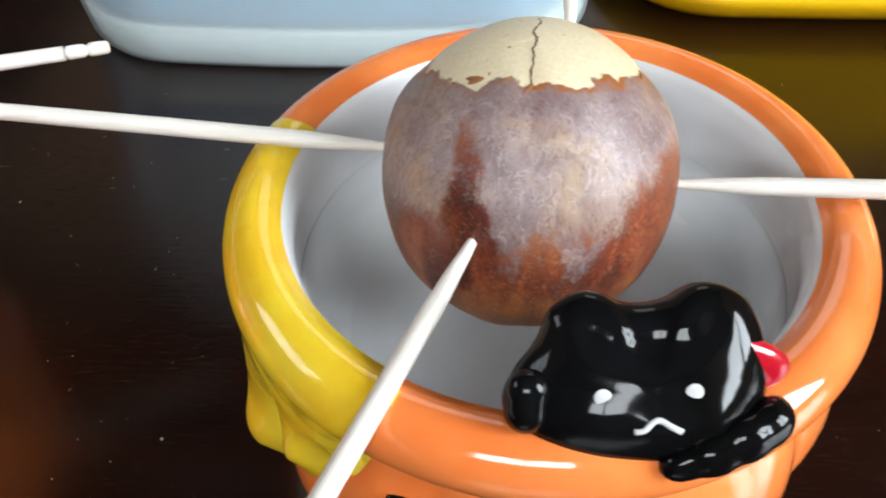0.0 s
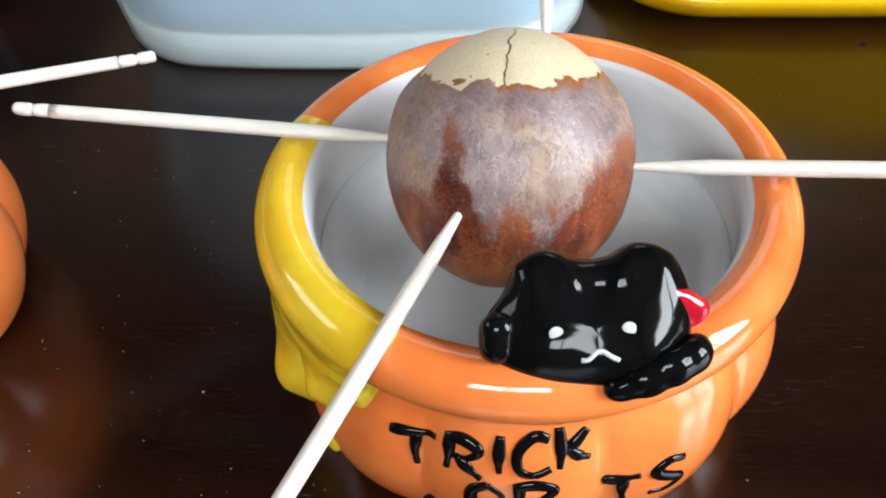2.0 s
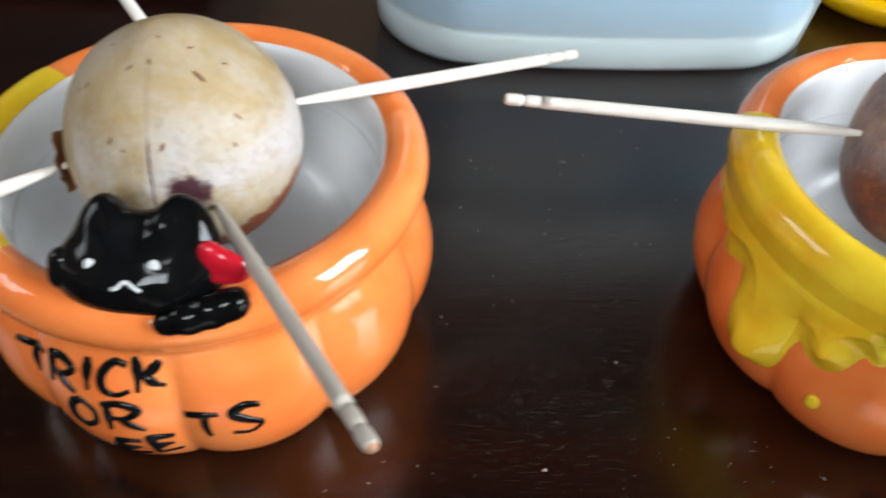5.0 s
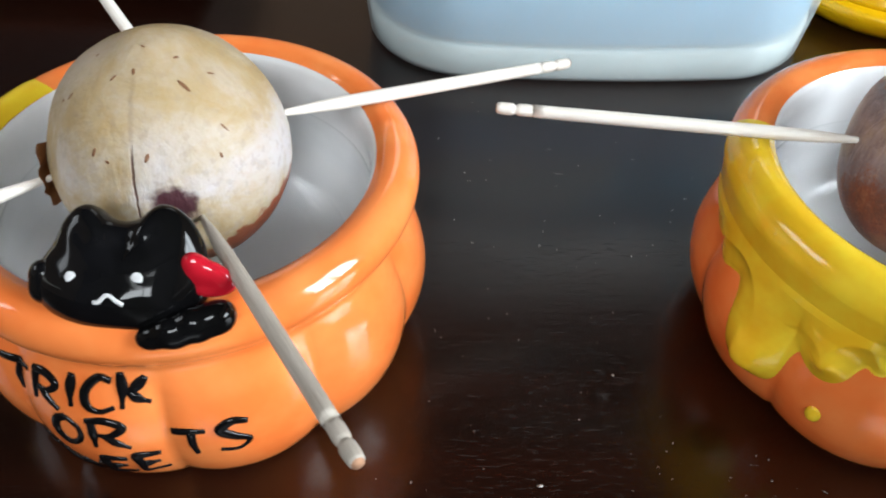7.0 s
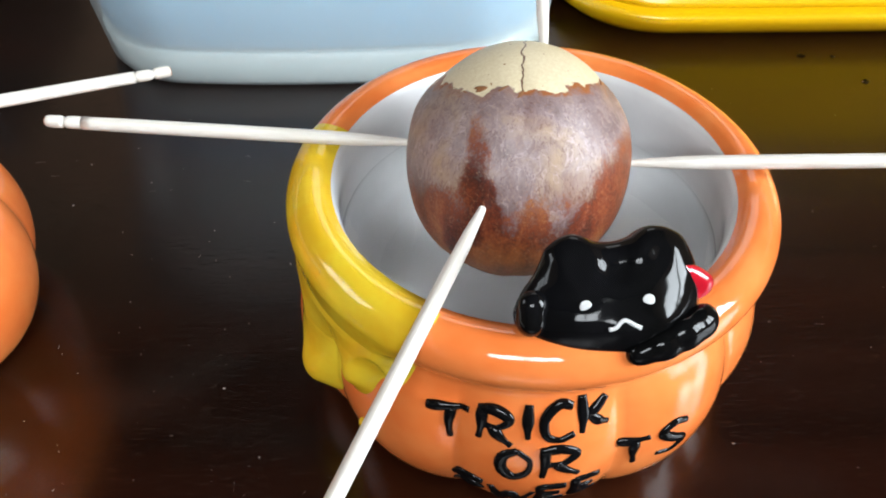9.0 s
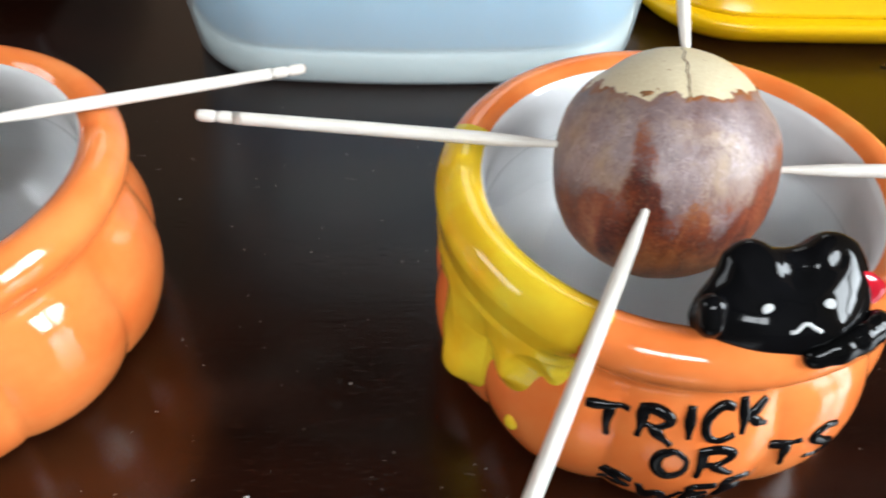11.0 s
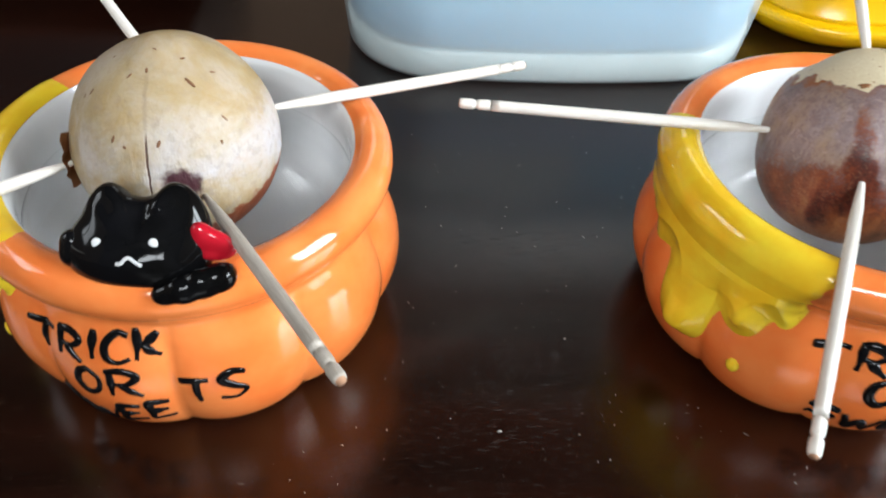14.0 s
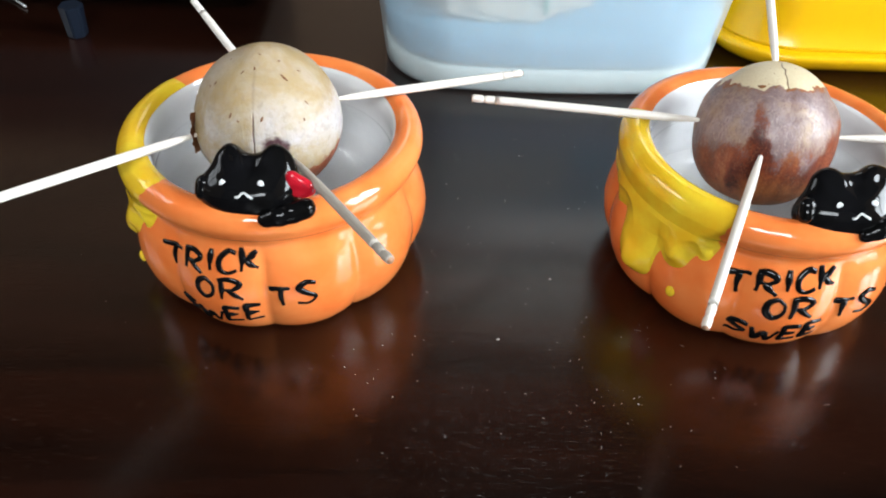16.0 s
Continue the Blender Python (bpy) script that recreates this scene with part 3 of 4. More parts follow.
def head_out(x, u):
    """How far the face stands out of its plane."""
    k = np.clip(np.hypot(x, u) / head_reach(np.arctan2(u, x)), 0, 1)
    full = 5.4 - 0.16 * u
    dish = 1.1 * np.exp(-((x - 0.4) / 3.8) ** 2 - ((u - 4.2) / 1.7) ** 2) + 0.5 * np.exp(-((np.abs(x - 0.4) - 5.2) / 1.4) ** 2 - ((u - 5.6) / 1.6) ** 2)
    cheek = 0.5 * np.exp(-((np.abs(x) - 5.0) / 3.0) ** 2 - ((u + 2.5) / 2.5) ** 2) + 0.6 * np.exp(-(x / 2.4) ** 2 - ((u + 3.2) / 1.8) ** 2)
    return full * (1 - k ** 2.0) ** 0.5 - dish * (1 - k ** 4) + cheek * (1 - k ** 2)


def cat_skin(x, u, lift=0.0):
    return FACE["mid"] + x * FACE["right"] + u * FACE["up"] + (head_out(x, u) + lift) * FACE["out"]


def cat_head(nu=128, nv=26):
    th = np.linspace(0, 2 * np.pi, nu, endpoint=False)
    k = np.sin(np.linspace(0, np.pi / 2, nv))
    wrapped = np.arctan2(np.sin(th), np.cos(th))
    r = head_reach(wrapped)[:, None] * k[None]
    x, u = r * np.cos(th)[:, None], r * np.sin(th)[:, None]
    front = FACE["mid"] + x[..., None] * FACE["right"] + u[..., None] * FACE["up"] + head_out(x, u)[..., None] * FACE["out"]
    depth = -4.0 * np.sqrt(1 - k[None] ** 2.4) * np.ones_like(x)
    back = FACE["mid"] + x[..., None] * FACE["right"] + u[..., None] * FACE["up"] + depth[..., None] * FACE["out"]
    return cleaned(grid(np.concatenate([front, back[:, ::-1]], 1), wrap_u=True), 0.01)


def ellipsoid(centre, radii, axes, nu=20, nv=12):
    th, ph = np.linspace(0, 2 * np.pi, nu, endpoint=False), np.linspace(0, np.pi, nv)
    d = np.stack([np.sin(ph)[None] * np.cos(th)[:, None], np.sin(ph)[None] * np.sin(th)[:, None], np.repeat(np.cos(ph)[None], nu, 0)], -1)
    return cleaned(grid(np.array(centre) + (d * np.array(radii)) @ np.array(axes), wrap_u=True))


def stroke(points, widths, normals, flat=0.55, lift=0.0, sides=10):
    """A raised brush stroke along points, with the widths given, flattened along the normals."""
    p, nrm = np.array(points), np.array(normals)
    t = np.gradient(p, axis=0)
    t /= np.linalg.norm(t, axis=1)[:, None] + 1e-9
    side = np.cross(t, nrm)
    side /= np.linalg.norm(side, axis=1)[:, None] + 1e-9
    a = np.linspace(0, 2 * np.pi, sides, endpoint=False)
    w = np.array(widths)[:, None, None]
    ring = p[:, None] + w * (np.cos(a)[None, :, None] * side[:, None] + (flat * np.sin(a))[None, :, None] * nrm[:, None]) + lift * nrm[:, None]
    tip0, tip1 = np.repeat(ring[:1].mean(1, keepdims=True), sides, 1), np.repeat(ring[-1:].mean(1, keepdims=True), sides, 1)
    return cleaned(grid(np.concatenate([tip0, ring, tip1]), wrap_v=True), 0.0005)


# brush strokes of the letters in a box from 0 to 1, x to the right and y up
GLYPHS = {
    "T": [[(0, 0.93), (0.5, 0.97), (1, 1)], [(0.58, 0.95), (0.55, 0.5), (0.62, 0)]],
    "R": [[(0.12, 1), (0.14, 0.5), (0.1, 0)], [(0, 0.93), (0.5, 1), (0.92, 0.8), (0.6, 0.5), (0.2, 0.48)], [(0.4, 0.48), (0.7, 0.22), (1, 0)]],
    "I": [[(0.5, 1), (0.45, 0.5), (0.5, 0)]],
    "C": [[(0.95, 0.9), (0.55, 0.98), (0.1, 0.6), (0.15, 0.15), (0.55, 0), (1, 0.15)]],
    "K": [[(0.12, 1), (0.15, 0.5), (0.1, 0)], [(0.95, 0.85), (0.55, 0.55), (0.2, 0.42)], [(0.35, 0.45), (0.65, 0.22), (1, 0.08)]],
    "O": [[(0.55, 1), (0.1, 0.75), (0.05, 0.3), (0.45, 0), (0.9, 0.25), (0.95, 0.7), (0.5, 1)]],
    "S": [[(0.95, 0.92), (0.5, 1), (0.12, 0.78), (0.5, 0.52), (0.9, 0.3), (0.55, 0.02), (0, 0.08)]],
    "W": [[(0, 1), (0.12, 0.5), (0.25, 0.05), (0.5, 0.7), (0.72, 0), (0.88, 0.5), (1, 1)]],
    "E": [[(0.95, 0.98), (0.5, 1), (0.1, 0.95), (0.12, 0.5), (0.08, 0), (0.5, 0.02), (1, 0.08)], [(0.12, 0.5), (0.45, 0.52), (0.8, 0.55)]],
}
# letter, first and last degree round the bowl, lower and upper height
LETTERS = [
    ("T", -130.8, -121.2, 19.4, 24.8), ("R", -119.2, -111.4, 21.2, 26.2), ("I", -109.4, -106.6, 22.8, 27.6), ("C", -105.2, -98.2, 22.6, 27.8), ("K", -97.2, -90.4, 23.2, 28.8),
    ("O", -113.4, -107.0, 14.6, 20.4), ("R", -105.2, -96.8, 15.0, 20.9),
    ("S", -124.5, -116.5, 5.8, 10.4), ("W", -115.2, -105.8, 5.0, 9.6), ("E", -104.8, -98.6, 6.0, 11.8), ("E", -97.2, -91.0, 6.8, 12.8), ("T", -87.6, -80.2, 12.6, 18.2), ("S", -77.9, -70.6, 12.8, 19.6),
]


def letter(glyph, a0, a1, z0, z1, parent, shift, weight):
    a0, a1 = a0 + shift, a1 + shift
    bm = bmesh.new()
    for line in GLYPHS[glyph]:
        path = smooth_path(line, 7)
        pts, nrm = [], []
        for u, v in path:
            deg, z = a0 + (a1 - a0) * u, z0 + (z1 - z0) * v + 1.3
            r = outer_r(z, deg)
            a = radians(deg)
            slope = (outer_r(z + 0.5, deg) - outer_r(z - 0.5, deg))
            w = np.array([math.cos(a), math.sin(a), -slope])
            pts.append((r * math.cos(a), r * math.sin(a), z)), nrm.append(w / np.linalg.norm(w))
        k = np.linspace(0, 1, len(pts))
        width = weight * (0.55 + 0.45 * np.sin(np.pi * np.clip(k * 1.15 + 0.12, 0, 1))) * (1 + 0.12 * np.sin(k * 7 + a0))
        piece = stroke(pts, width, nrm, 0.62, 0.02)
        tmp = bpy.data.meshes.new("tmp")
        piece.to_mesh(tmp), piece.free()
        bm.from_mesh(tmp)
        bpy.data.meshes.remove(tmp)
    return part("letter_" + glyph.lower(), bm, BLACK, parent, "raised black glazed letter " + glyph)


def pumpkin_bowl(m, label, lean=0.0, down=0.0, turn=0.0, wide=1.0, eyes=(-5.1, 3.7), swing=0.0, paw=0.0, ears=1.0, letters=(0.0, 1.0)):
    tilt_head(lean, down, turn, wide, ears)
    root = tagged(empty("pumpkin_bowl", m), label, "bowl", group="pumpkin bowls on the table")
    degs = np.arange(0, 360, 1.5)
    part("body", cleaned(grid(turned(OUTER, degs), wrap_u=True)), ORANGE, root, "orange glazed lobed pumpkin body with a rolled rim")
    part("lining", cleaned(grid(np.stack([np.stack([INNER[:, 0] * math.cos(radians(d)), INNER[:, 0] * math.sin(radians(d)), INNER[:, 1]], -1) for d in degs]), wrap_u=True)), WHITE, root, "white glazed inside")
    part("drip", cleaned(grid(drip_skin(np.arange(-220, -123, 0.4)))), YELLOW, root, "raised yellow glaze running down in drips")
    a = radians(-146.6)
    n = np.array([math.cos(a), math.sin(a), 0])
    part("drop", ellipsoid(n * (outer_r(13.6, -146.6) + 0.1) + np.array([0, 0, 13.6]), (0.8, 1.3, 1.7), (n, np.cross((0, 0, 1), n), (0, 0, 1))), YELLOW, root, "small raised yellow glaze drop")
    for row in LETTERS:
        letter(*row, root, *letters)
    # the cat leaning over the rim
    cat = part("cat", cat_head(), BLACK, root, "glossy black glazed cat head with two ears")
    for ex in eyes:
        part("eye", ellipsoid(cat_skin(ex, 0.3, 0.02), (0.78, 0.84, 0.14), (FACE["right"], FACE["up"], FACE["out"])), EYE_WHITE, cat, "white painted eye")
    mid = sum(eyes) / 2 + 0.6
    line = smooth_path([cat_skin(x, u, 0.02) for x, u in ((mid - 2.0, -2.8), (mid - 1.2, -2.7), (mid - 0.3, -1.9), (mid + 0.3, -1.9), (mid + 1.1, -2.5), (mid + 2.0, -3.1))], 4)
    part("mouth", stroke(line, [0.30] * len(line), [FACE["out"]] * len(line), 0.5, 0.0), EYE_WHITE, cat, "white painted mouth")
    blob("left_paw", [(-9.0, -2.6, 45.6, 2.2, 1.9, 2.3, 0), (-9.3, -1.4, 43.9, 2.0, 1.9, 2.0, 0)], (-9.1, -2.0, 44.8), BLACK, cat, "", 36, 22, 0.9, paw)
    blob("arm", [(5.2, 4.0, 40.8, 2.1, 1.5, 1.8, 0), (8.0, 3.7, 41.6, 2.8, 2.0, 2.4, 0), (11.0, 2.9, 42.3, 2.8, 2.1, 2.7, 0), (13.4, 1.8, 42.6, 2.4, 2.1, 2.6, 0), (14.6, 1.2, 42.6, 1.7, 1.9, 2.2, 0)], (9.8, 3.1, 42.0), BLACK, cat, "", 72, 36, 0.6, swing)
    blob("bow", [(10.4, -3.0, 46.8, 2.0, 1.5, 2.9, 0), (12.6, -2.6, 46.1, 2.0, 1.3, 2.2, 0), (14.4, -2.2, 45.4, 1.4, 1.1, 1.5, 0), (12.2, -1.6, 44.4, 2.0, 1.0, 0.8, 0)], (12.2, -2.6, 46.0), RED, cat, "red glazed bow", 48, 30, 0.9, 0.75 * swing)
    return root


LEFT, RIGHT = (-118.8, 86.9), (13.1, 85.3)
bowl = pumpkin_bowl(at_mm(*LEFT, 0), "orange ceramic pumpkin bowl with yellow drips and black cat", down=-0.5, eyes=(-5.7, 3.0), swing=-1.2, paw=-2.0, ears=0.72, letters=(1.8, 0.82))
pumpkin_bowl(at_mm(*RIGHT, 0, 0, 0, 13.5), "orange ceramic pumpkin bowl with yellow drips and black cat", -3.0, 0.5, -11.0, 1.06, (-4.3, 3.3), -5.4, -3.8, 0.5, (0.0, 0.92))


def water(x, y, level):
    """Fills the bowl; its sides and floor lie just inside the ceramic, so that no air is left between."""
    z = np.linspace(7.5, level, 12)
    r = np.interp(z, INNER[::-1, 1], INNER[::-1, 0]) + 0.25
    prof = [(0, 6.3), (14, 6.5)] + list(zip(r, z)) + [(r[-1] - 0.8, level - 0.35), (r[-1] - 2, level - 0.55), (r[-1] - 4, level - 0.6), (0, level - 0.6)]
    pts = np.array([[(a * math.cos(t), a * math.sin(t), b2) for a, b2 in prof] for t in np.linspace(0, 2 * np.pi, 96, endpoint=False)])
    ob = part("water", cleaned(grid(pts, wrap_u=True)), WATER)
    ob.matrix_world = at_mm(x, y, 0)
    ob.visible_shadow = False
    tagged(ob, "clear still water filling the white bowl", "water", group="water in the bowls")


water(*LEFT, 31.0)
water(*RIGHT, 29.0)


# ---- seeds ----
def seed(name, centre, shape, mat, label, lean=(0, 0, 0)):
    nu, nv = 128, 80
    th, ph = np.linspace(0, 2 * np.pi, nu, endpoint=False), np.linspace(0, np.pi, nv)
    pts = np.zeros((nu, nv, 3))
    for i, a in enumerate(th):
        for j, b2 in enumerate(ph):
            d = Vector((math.sin(b2) * math.cos(a), math.sin(b2) * math.sin(a), math.cos(b2)))
            r = shape(d) + 0.28 * noise.noise(d * 1.8 + Vector((3, 1, len(name)))) + 0.07 * noise.noise(d * 7)
            pts[i, j] = d * r
    ob = part(name, cleaned(grid(pts, wrap_u=True)), mat)
    ob.matrix_world = at_mm(*centre, *lean)
    return tagged(ob, label, "avocado seed", group="avocado seeds on toothpicks")


def brown_shape(d):
    n = 2.02 if d.z > 0 else 2.02 + 0.28 * min(1.0, -d.z * 3)
    r = ((math.hypot(d.x, d.y) / 18.0) ** n + (abs(d.z) / (19.1 if d.z > 0 else 18.0)) ** n) ** (-1 / n)
    r -= 0.35 * math.exp(-((d.z - 0.66) / 0.10) ** 2) - 0.25 * math.exp(-((d.z - 0.45) / 0.2) ** 2)
    r -= 0.12 * math.exp(-((d.x + 0.05) / 0.06) ** 2) * (1 if d.y < 0 else 0)
    return r


def pale_shape(d):
    return 18.8 + 1.3 * max(0, d.z) ** 2 - 0.6 * max(0, -d.z) ** 2 + 0.9 * math.exp(-((d.z - 1) / 0.03) ** 2)


PALE_AT, BROWN_AT = (-119.2, 86.2, 42.6), (11.0, 87.5, 41.4)
pale = seed("avocado_seed", PALE_AT, pale_shape, PALE_SEED, "pale peeled avocado seed with brown flecks held by toothpicks")
brown = seed("avocado_seed", BROWN_AT, brown_shape, BROWN_SEED, "brown skinned avocado seed with peeled cream top held by toothpicks")

# torn shreds of skin along the peeled edge of the brown seed
shred_rng = random.Random(4)
for k in range(8):
    a = radians(shred_rng.uniform(-165, -15))
    axis = Vector((0, 0.44, 0.9)).normalized()
    side = Vector((1, 0, 0))
    across = axis.cross(side)
    lift = shred_rng.uniform(0.675, 0.715)
    d = (axis * lift + (side * math.cos(a) + across * math.sin(a)) * math.sqrt(1 - lift * lift)).normalized()
    out = d.cross(axis).normalized()
    turn = Matrix.Rotation(radians(shred_rng.uniform(-60, 60)), 3, d)
    w, h = shred_rng.uniform(0.35, 1.1), shred_rng.uniform(0.12, 0.35)
    part("skin_shred", ellipsoid(d * (brown_shape(d) + 0.05), (w, h, 0.16), (turn @ out, turn @ d.cross(out), d), 10, 6), FLAKE, brown, "torn shred of brown skin")

# brown flecks on the pale seed: across, up on its front, tilt, length, width
for u, v, tilt, size, wide in [(-0.02, 0.80, 10, 1.6, 0.7), (0.33, 0.71, 15, 2.6, 0.9), (0.24, 0.86, 60, 1.0, 0.8), (0.60, 0.44, 20, 2.4, 0.5), (0.10, 0.28, -25, 1.6, 0.9), (-0.30, 0.30, -10, 1.5, 0.8), (-0.20, 0.24, 70, 0.8, 0.6), (-0.16, 0.76, -15, 1.4, 0.6), (-0.52, 0.62, 0, 1.4, 0.7), (-0.60, 0.58, 20, 1.0, 0.5), (0.60, 0.24, 0, 0.9, 0.7), (0.48, 0.76, 40, 1.2, 0.5), (0.02, 0.90, 50, 0.9, 0.5), (-0.35, 0.86, 30, 0.7, 0.4)]:
    d = Vector((u, -math.sqrt(max(0.02, 1 - u * u - v * v)), v)).normalized()
    d = Matrix.Rotation(radians(-18.5), 3, "X") @ d
    side = d.cross(Vector((0, 0, 1))).normalized()
    q = Matrix.Rotation(radians(tilt), 3, d)
    up, side = q @ d.cross(side), q @ side
    c = d * (pale_shape(d) + 0.28 * noise.noise(d * 1.8 + Vector((3, 1, len("avocado_seed")))) + 0.02)
    part("fleck", ellipsoid(c, (wide * 0.36, size / 2, 0.05), (side, up, d), 7, 5), FLECK, pale, "brown fleck")


def flake(lift):
    """A curled flake of dry skin that stands off the seed."""
    pts = np.zeros((9, 14, 3))
    for i in range(9):
        for j in range(14):
            a = radians(203 + 15 * (i / 8 - 0.5) * (0.25 + 0.75 * math.sin(math.pi * j / 13)) + 1.2 * math.sin(j * 1.3))
            e = radians(-14 + 34 * j / 13)
            r = 18.65 + lift * (i / 8) ** 2 + 0.25 * math.sin(j * 1.7)
            pts[i, j] = (r * math.cos(e) * math.cos(a), r * math.cos(e) * math.sin(a), r * math.sin(e))
    bm = grid(pts)
    bmesh.ops.solidify(bm, geom=bm.faces[:], thickness=0.25)
    return bm


part("skin_flake", flake(1.7), FLAKE, pale, "curled brown flake of dry skin")


# ---- toothpicks ----
def toothpick(end, tip, label, wood=PICK):
    """From the grooved blunt end to the point in the seed."""
    e, t = Vector(end), Vector(tip)
    t = t + (t - e).normalized() * 4.0
    length = (t - e).length
    prof = [(0, 0), (0, 0.72), (0.35, 0.98), (2.0, 1.05), (2.7, 0.98), (3.2, 0.72), (3.7, 1.0), (5.2, 1.05), (5.9, 0.98), (6.4, 0.75), (6.9, 1.02), (8, 1.1), (length * 0.45, 1.16), (length - 16, 1.12), (length - 10, 0.95), (length - 4, 0.55), (length - 0.8, 0.25), (length, 0)]
    body = [p for p in prof if p[0] > 0 or p[1] > 0]
    ang = np.linspace(0, 2 * np.pi, 20, endpoint=False)
    pts = np.array([[(x, r * math.cos(a) * (1 + 0.03 * math.sin(3 * a + x)), r * math.sin(a)) for a in ang] for x, r in smooth_path(body, 3)])
    pts[..., 1:] = np.where(np.abs(pts[..., 1:]) < 3, pts[..., 1:], 0)
    root_m = Matrix.Translation(e * MM) @ (t - e).to_track_quat("X", "Z").to_matrix().to_4x4()
    ob = part("toothpick", cleaned(grid(pts, wrap_v=True), 0.0005), wood)
    ob.matrix_world = root_m
    cap = bmesh.new()
    bmesh.ops.create_cone(cap, cap_ends=True, segments=20, radius1=0.74, radius2=0.70, depth=0.3, matrix=Matrix.Rotation(radians(90), 4, "Y"))
    part("cut_end", cap, PICK_END, ob, "rough brown cut end")
    return tagged(ob, label, "toothpick", group="toothpicks in the seeds")


PALE_LABEL, BROWN_LABEL = "pale wooden toothpick stuck in the peeled seed", "pale wooden toothpick stuck in the brown seed"
toothpick((-51.4, 115.7, 41.6), (-101.6, 91.6, 46.5), PALE_LABEL)
toothpick((-84.3, 22.6, 53.1), (-110.6, 68.4, 43.6), "grey wooden toothpick stuck in the peeled seed", PICK_GREY)
toothpick((-172.4, 32.5, 54.7), (-136.6, 77.4, 43.6), PALE_LABEL)
toothpick((-150.0, 140.0, 49.6), (-123.4, 104.6, 39.6), PALE_LABEL)
toothpick((-66.3, 94.8, 45.8), (-7.0, 88.7, 44.7), BROWN_LABEL)
toothpick((-18.7, 21.5, 37.0), (4.5, 71.6, 45.7), BROWN_LABEL)
toothpick((88.5, 78.0, 47.5), (28.9, 83.5, 43.7), BROWN_LABEL)
toothpick((17.5, 151.0, 79.4), (16.4, 103.5, 50.7), BROWN_LABEL)


# ---- plastic box ----
def rounded(x0, x1, y0, y1, r, bow, z, n=12):
    """A rounded rectangle whose front side bows out."""
    out = []
    for cx, cy, a0 in ((x1 - r, y0 + r, -90), (x1 - r, y1 - r, 0), (x0 + r, y1 - r, 90), (x0 + r, y0 + r, 180)):
        for k in range(n + 1):
            a = radians(a0 + 90 * k / n)
            out.append([cx + r * math.cos(a), cy + r * math.sin(a), z])
    mid, half = (x0 + x1) / 2, (x1 - x0) / 2
    dense = []
    for k in range(len(out)):
        a, b2 = np.array(out[k]), np.array(out[(k + 1) % len(out)])
        steps = 14 if k % (n + 1) == n else 1
        dense += [a + (b2 - a) * s / steps for s in range(steps)]
    for p in dense:
        p[1] -= bow * max(0, 1 - ((p[0] - mid) / half) ** 2) * max(0, (y1 - p[1]) / (y1 - y0))
    return np.array(dense)


def lofted(rings, close_ends=True):
    bm = bmesh.new()
    rows = [[bm.verts.new(p) for p in ring] for ring in rings]
    n = len(rows[0])
    for a, b2 in zip(rows, rows[1:]):
        for k in range(n):
            bm.faces.new((a[k], a[(k + 1) % n], b2[(k + 1) % n], b2[k]))
    if close_ends:
        bm.faces.new(rows[0][::-1])
        bm.faces.new(rows[-1])
    bmesh.ops.recalc_face_normals(bm, faces=bm.faces)
    return bm


storage = tagged(empty("storage_box", at_mm(0, 0, 0)), "frosted translucent plastic storage box on the table", "storage box")


def box_ring(z, inset=0.0, flare=0.0):
    g = flare - inset
    return rounded(-95.8 - g, 31 + g, 176.6 - g, 290 + g, max(3, 26 + g * 0.6), 5.0, z)


part("base", lofted([box_ring(0.0, 2.6), box_ring(0.6, 1.6), box_ring(2.0, 0.8), box_ring(10.0, 0.8, 0.9), box_ring(10.4, 1.8, 0.9)]), PLASTIC_BASE, storage, "milky thick plastic base")
part("shell", lofted([box_ring(0.1, 2.0), box_ring(0.7, 0.7), box_ring(2.0, 0), box_ring(10.4, 0, 0.9), box_ring(40, 0, 4.0), box_ring(75, 0, 7.5), box_ring(75, 1.4, 7.5), box_ring(40, 1.4, 4.0), box_ring(11, 1.4, 0.9)], False), PLASTIC, storage, "frosted see-through plastic wall")
part("lip", lofted([box_ring(73, -0.2, 7.4), box_ring(73, -3.0, 7.4), box_ring(76.5, -3.0, 7.4), box_ring(76.5, 1.6, 7.4), box_ring(75.2, 1.6, 7.4)], False), PLASTIC_BASE, storage, "rolled plastic lip")
liner = lofted([box_ring(10.5, 4.0, 0.9), box_ring(11.3, 2.2, 0.9), box_ring(12.5, 1.7, 1.0), box_ring(24.0, 1.7, 2.2), box_ring(25.0, 2.8, 2.2), box_ring(25.1, 12.5, 1.2), box_ring(62, 12.5, 5.0), box_ring(63, 14, 5.0)])
tagged(part("blue_sheet", liner, BLUE), "pale blue folded sheet inside the plastic box", "sheet")

th, ph = np.linspace(0, 2 * np.pi, 72, endpoint=False), np.linspace(0, np.pi, 36)
pts = np.zeros((72, 36, 3))
for i, a in enumerate(th):
    for j, b2 in enumerate(ph):
        d = Vector((math.sin(b2) * math.cos(a), math.sin(b2) * math.sin(a), math.cos(b2)))
        k = 1 + 0.20 * noise.noise(d * 2.6) + 0.14 * noise.noise(d * 7)
        pts[i, j] = (-52 + d.x * 31 * k, 180.0 + d.y * 3.0 * k, max(25.4, 40 + d.z * 15 * k))
bag = tagged(part("plastic_bag", cleaned(grid(pts, wrap_u=True)), BAG), "crumpled white plastic bag inside the storage box", "plastic bag")
part("printed_mark", ellipsoid((-38, 176.9, 33), (1.0, 0.4, 3.5), np.eye(3)), TEAL, bag, "small teal printed mark")

# ---- yellow tub ----
tub = tagged(empty("tub", at_mm(0, 0, 0)), "bright yellow plastic tub with a rounded flange on the table", "tub")


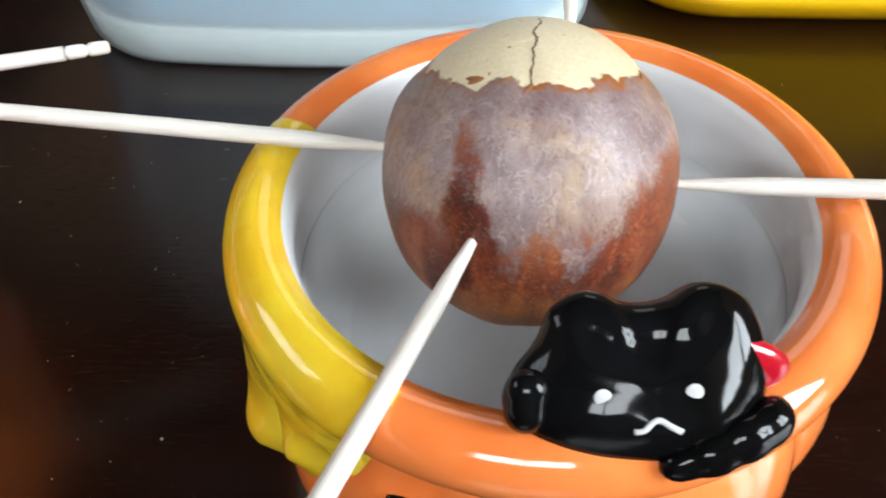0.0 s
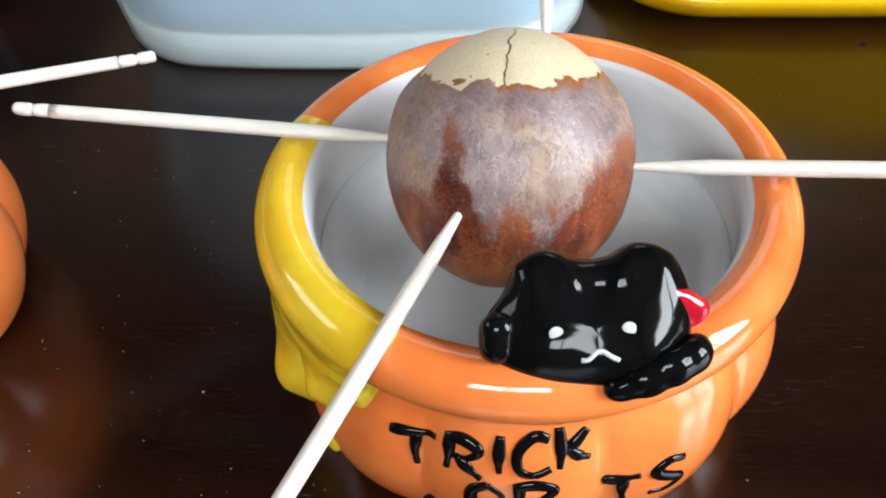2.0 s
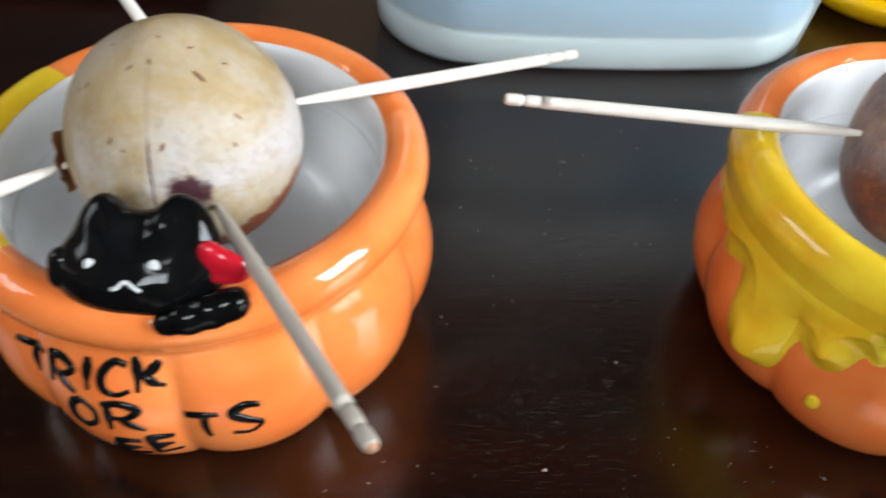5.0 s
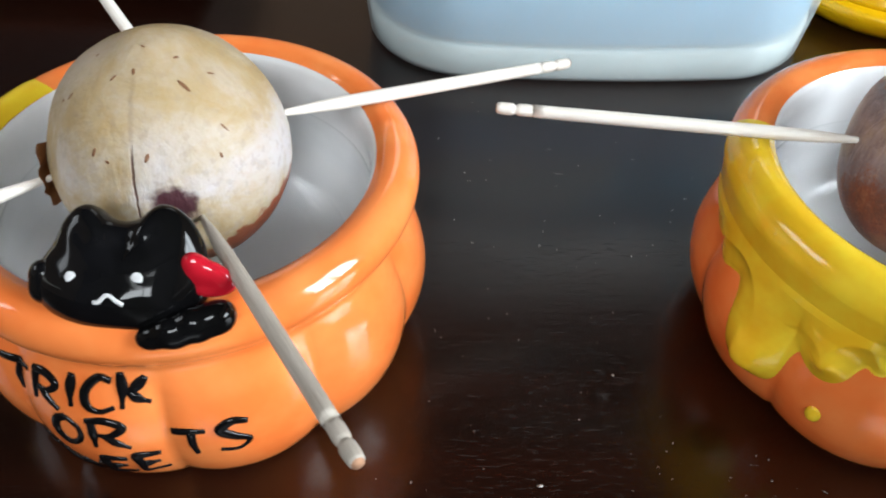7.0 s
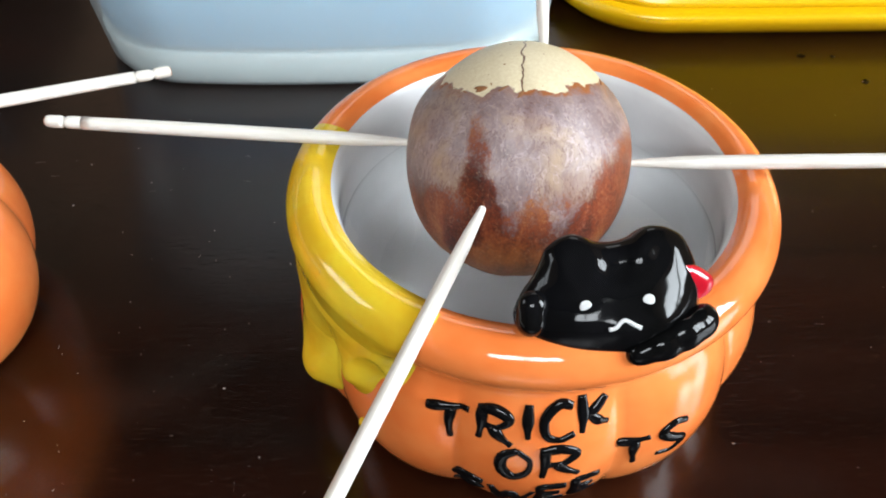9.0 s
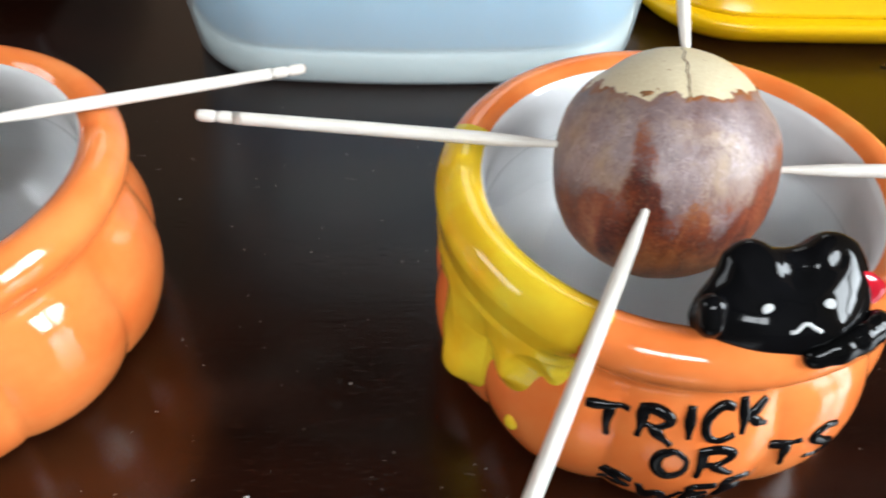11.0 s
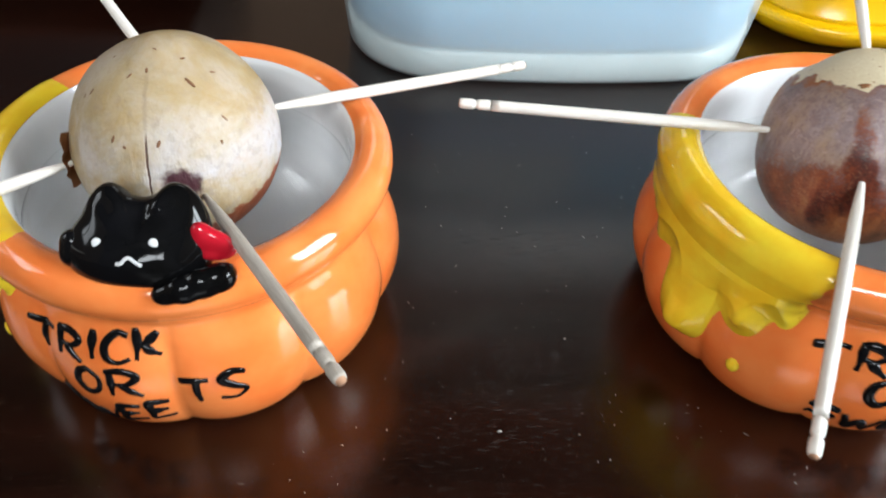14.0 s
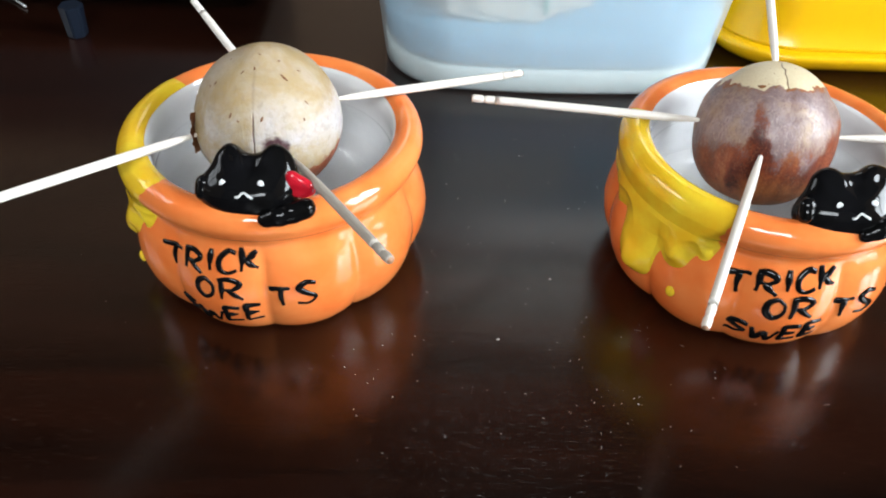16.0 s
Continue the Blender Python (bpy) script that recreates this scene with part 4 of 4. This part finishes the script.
def tub_ring(z, inset):
    return rounded(33 + inset, 262 - inset, 191.2 + inset, 370 - inset, max(4, 32 - inset), 2.0, z)


part("flange", lofted([tub_ring(0, 7), tub_ring(0.8, 5), tub_ring(3.6, 1.7), tub_ring(6.0, 0.4), tub_ring(7.4, 0), tub_ring(8.5, 0.5), tub_ring(9.1, 1.8), tub_ring(9.2, 4.0)], False), YELLOW_PLASTIC, tub, "rounded yellow flange")
part("tub_wall", lofted([tub_ring(9.2, 4.0), tub_ring(10.2, 5.2), tub_ring(20, 7.2), tub_ring(46, 12.0), tub_ring(48, 13.2), tub_ring(49, 15.5)]), YELLOW_PLASTIC, tub, "sloping yellow wall with a flat top")

# ---- dark device at the back ----
device = tagged(empty("device_stand", at_mm(0, 0, 0)), "black plastic device standing on hexagonal rubber feet", "device")
part("case", box_bm(-407, -152, 220, 321, 11, 60, 3), BLACK_PLASTIC, device, smooth=False)
for fx, fy in ((-220, 209), (-387, 209), (-220, 311), (-387, 311)):
    foot = bmesh.new()
    bmesh.ops.create_cone(foot, cap_ends=True, segments=6, radius1=4.2, radius2=5.0, depth=13, matrix=Matrix.Translation((fx, fy, 6.5)))
    bmesh.ops.bevel(foot, geom=foot.edges[:], offset=0.5, segments=2, affect="EDGES")
    part("foot", foot, NAVY_RUBBER, device, "dark blue hexagonal rubber foot", smooth=False)
cable_path = smooth_path([(-326, 256, 1.2), (-288, 250, 1.2), (-262, 241, 1.2), (-249, 230.5, 1.0)], 8)
cable = part("cable", stroke(cable_path, list(np.linspace(1.3, 0.5, len(cable_path))), [(0, 0, 1)] * len(cable_path), 1.0), CABLE_WHITE)
tagged(cable, "thin white cable end lying on the table", "cable")

# ---- water drops beside the tub ----
for x, y, r in ((101, 183.6, 1.3), (109.5, 182.6, 0.7), (114, 170, 1.0)):
    drop = part("water_drop", ellipsoid((0, 0, 0.1), (r, r * 0.8, r * 0.45), np.eye(3), 24, 14), WATER)
    drop.matrix_world = at_mm(x, y, 0)
    tagged(drop, "small clear water drop on the dark table", "water drop", group="water drops beside the tub")

# ---- dust and painted pore glints ----
rng = random.Random(11)
bm = bmesh.new()
for k in range(330):
    x, y = (rng.gauss(-45, 35), rng.gauss(45, 45)) if k % 4 else (rng.uniform(-200, 110), rng.uniform(-30, 170))
    if min(math.hypot(x - LEFT[0], y - LEFT[1]), math.hypot(x - RIGHT[0], y - RIGHT[1])) < 42 or y > 172 or abs(x) > 320:
        continue
    big = rng.random() < 0.04
    size = rng.uniform(0.18, 0.4) if big else rng.uniform(0.04, 0.12)
    a, long = rng.uniform(0, 3.14), rng.choice((1, 1, 1.5, 2.5, 5))
    m = Matrix.Translation((x, y, 0.03)) @ Matrix.Rotation(a, 4, "Z") @ Matrix.Diagonal((size * long, size / math.sqrt(long), 0.05, 1))
    bmesh.ops.create_icosphere(bm, subdivisions=1, radius=1.0, matrix=m)
# thin pale slivers along the grain imitate glints in the wood's pores
for k in range(70):
    x, y = rng.uniform(-190, 100), rng.uniform(-40, 150)
    if min(math.hypot(x - LEFT[0], y - LEFT[1]), math.hypot(x - RIGHT[0], y - RIGHT[1])) < 42:
        continue
    m = Matrix.Translation((x, y, 0.01)) @ Matrix.Rotation(rng.gauss(0, 0.08), 4, "Z") @ Matrix.Diagonal((rng.uniform(0.3, 1.4), rng.uniform(0.006, 0.015), 0.02, 1))
    bmesh.ops.create_icosphere(bm, subdivisions=1, radius=1.0, matrix=m)
for k in range(34):
    x, y = rng.gauss(-33, 7), rng.gauss(26, 8)
    m = Matrix.Translation((x, y, 0.03)) @ Matrix.Rotation(rng.uniform(0, 3.14), 4, "Z") @ Matrix.Diagonal((rng.choice((0.05, 0.08, 0.1, 0.5)), rng.uniform(0.025, 0.06), 0.05, 1))
    bmesh.ops.create_icosphere(bm, subdivisions=1, radius=1.0, matrix=m)
tagged(part("dust", bm, DUST_GLINT), "fine pale dust specks and slivers painted as pore glints on the table", "dust", kind="stuff")
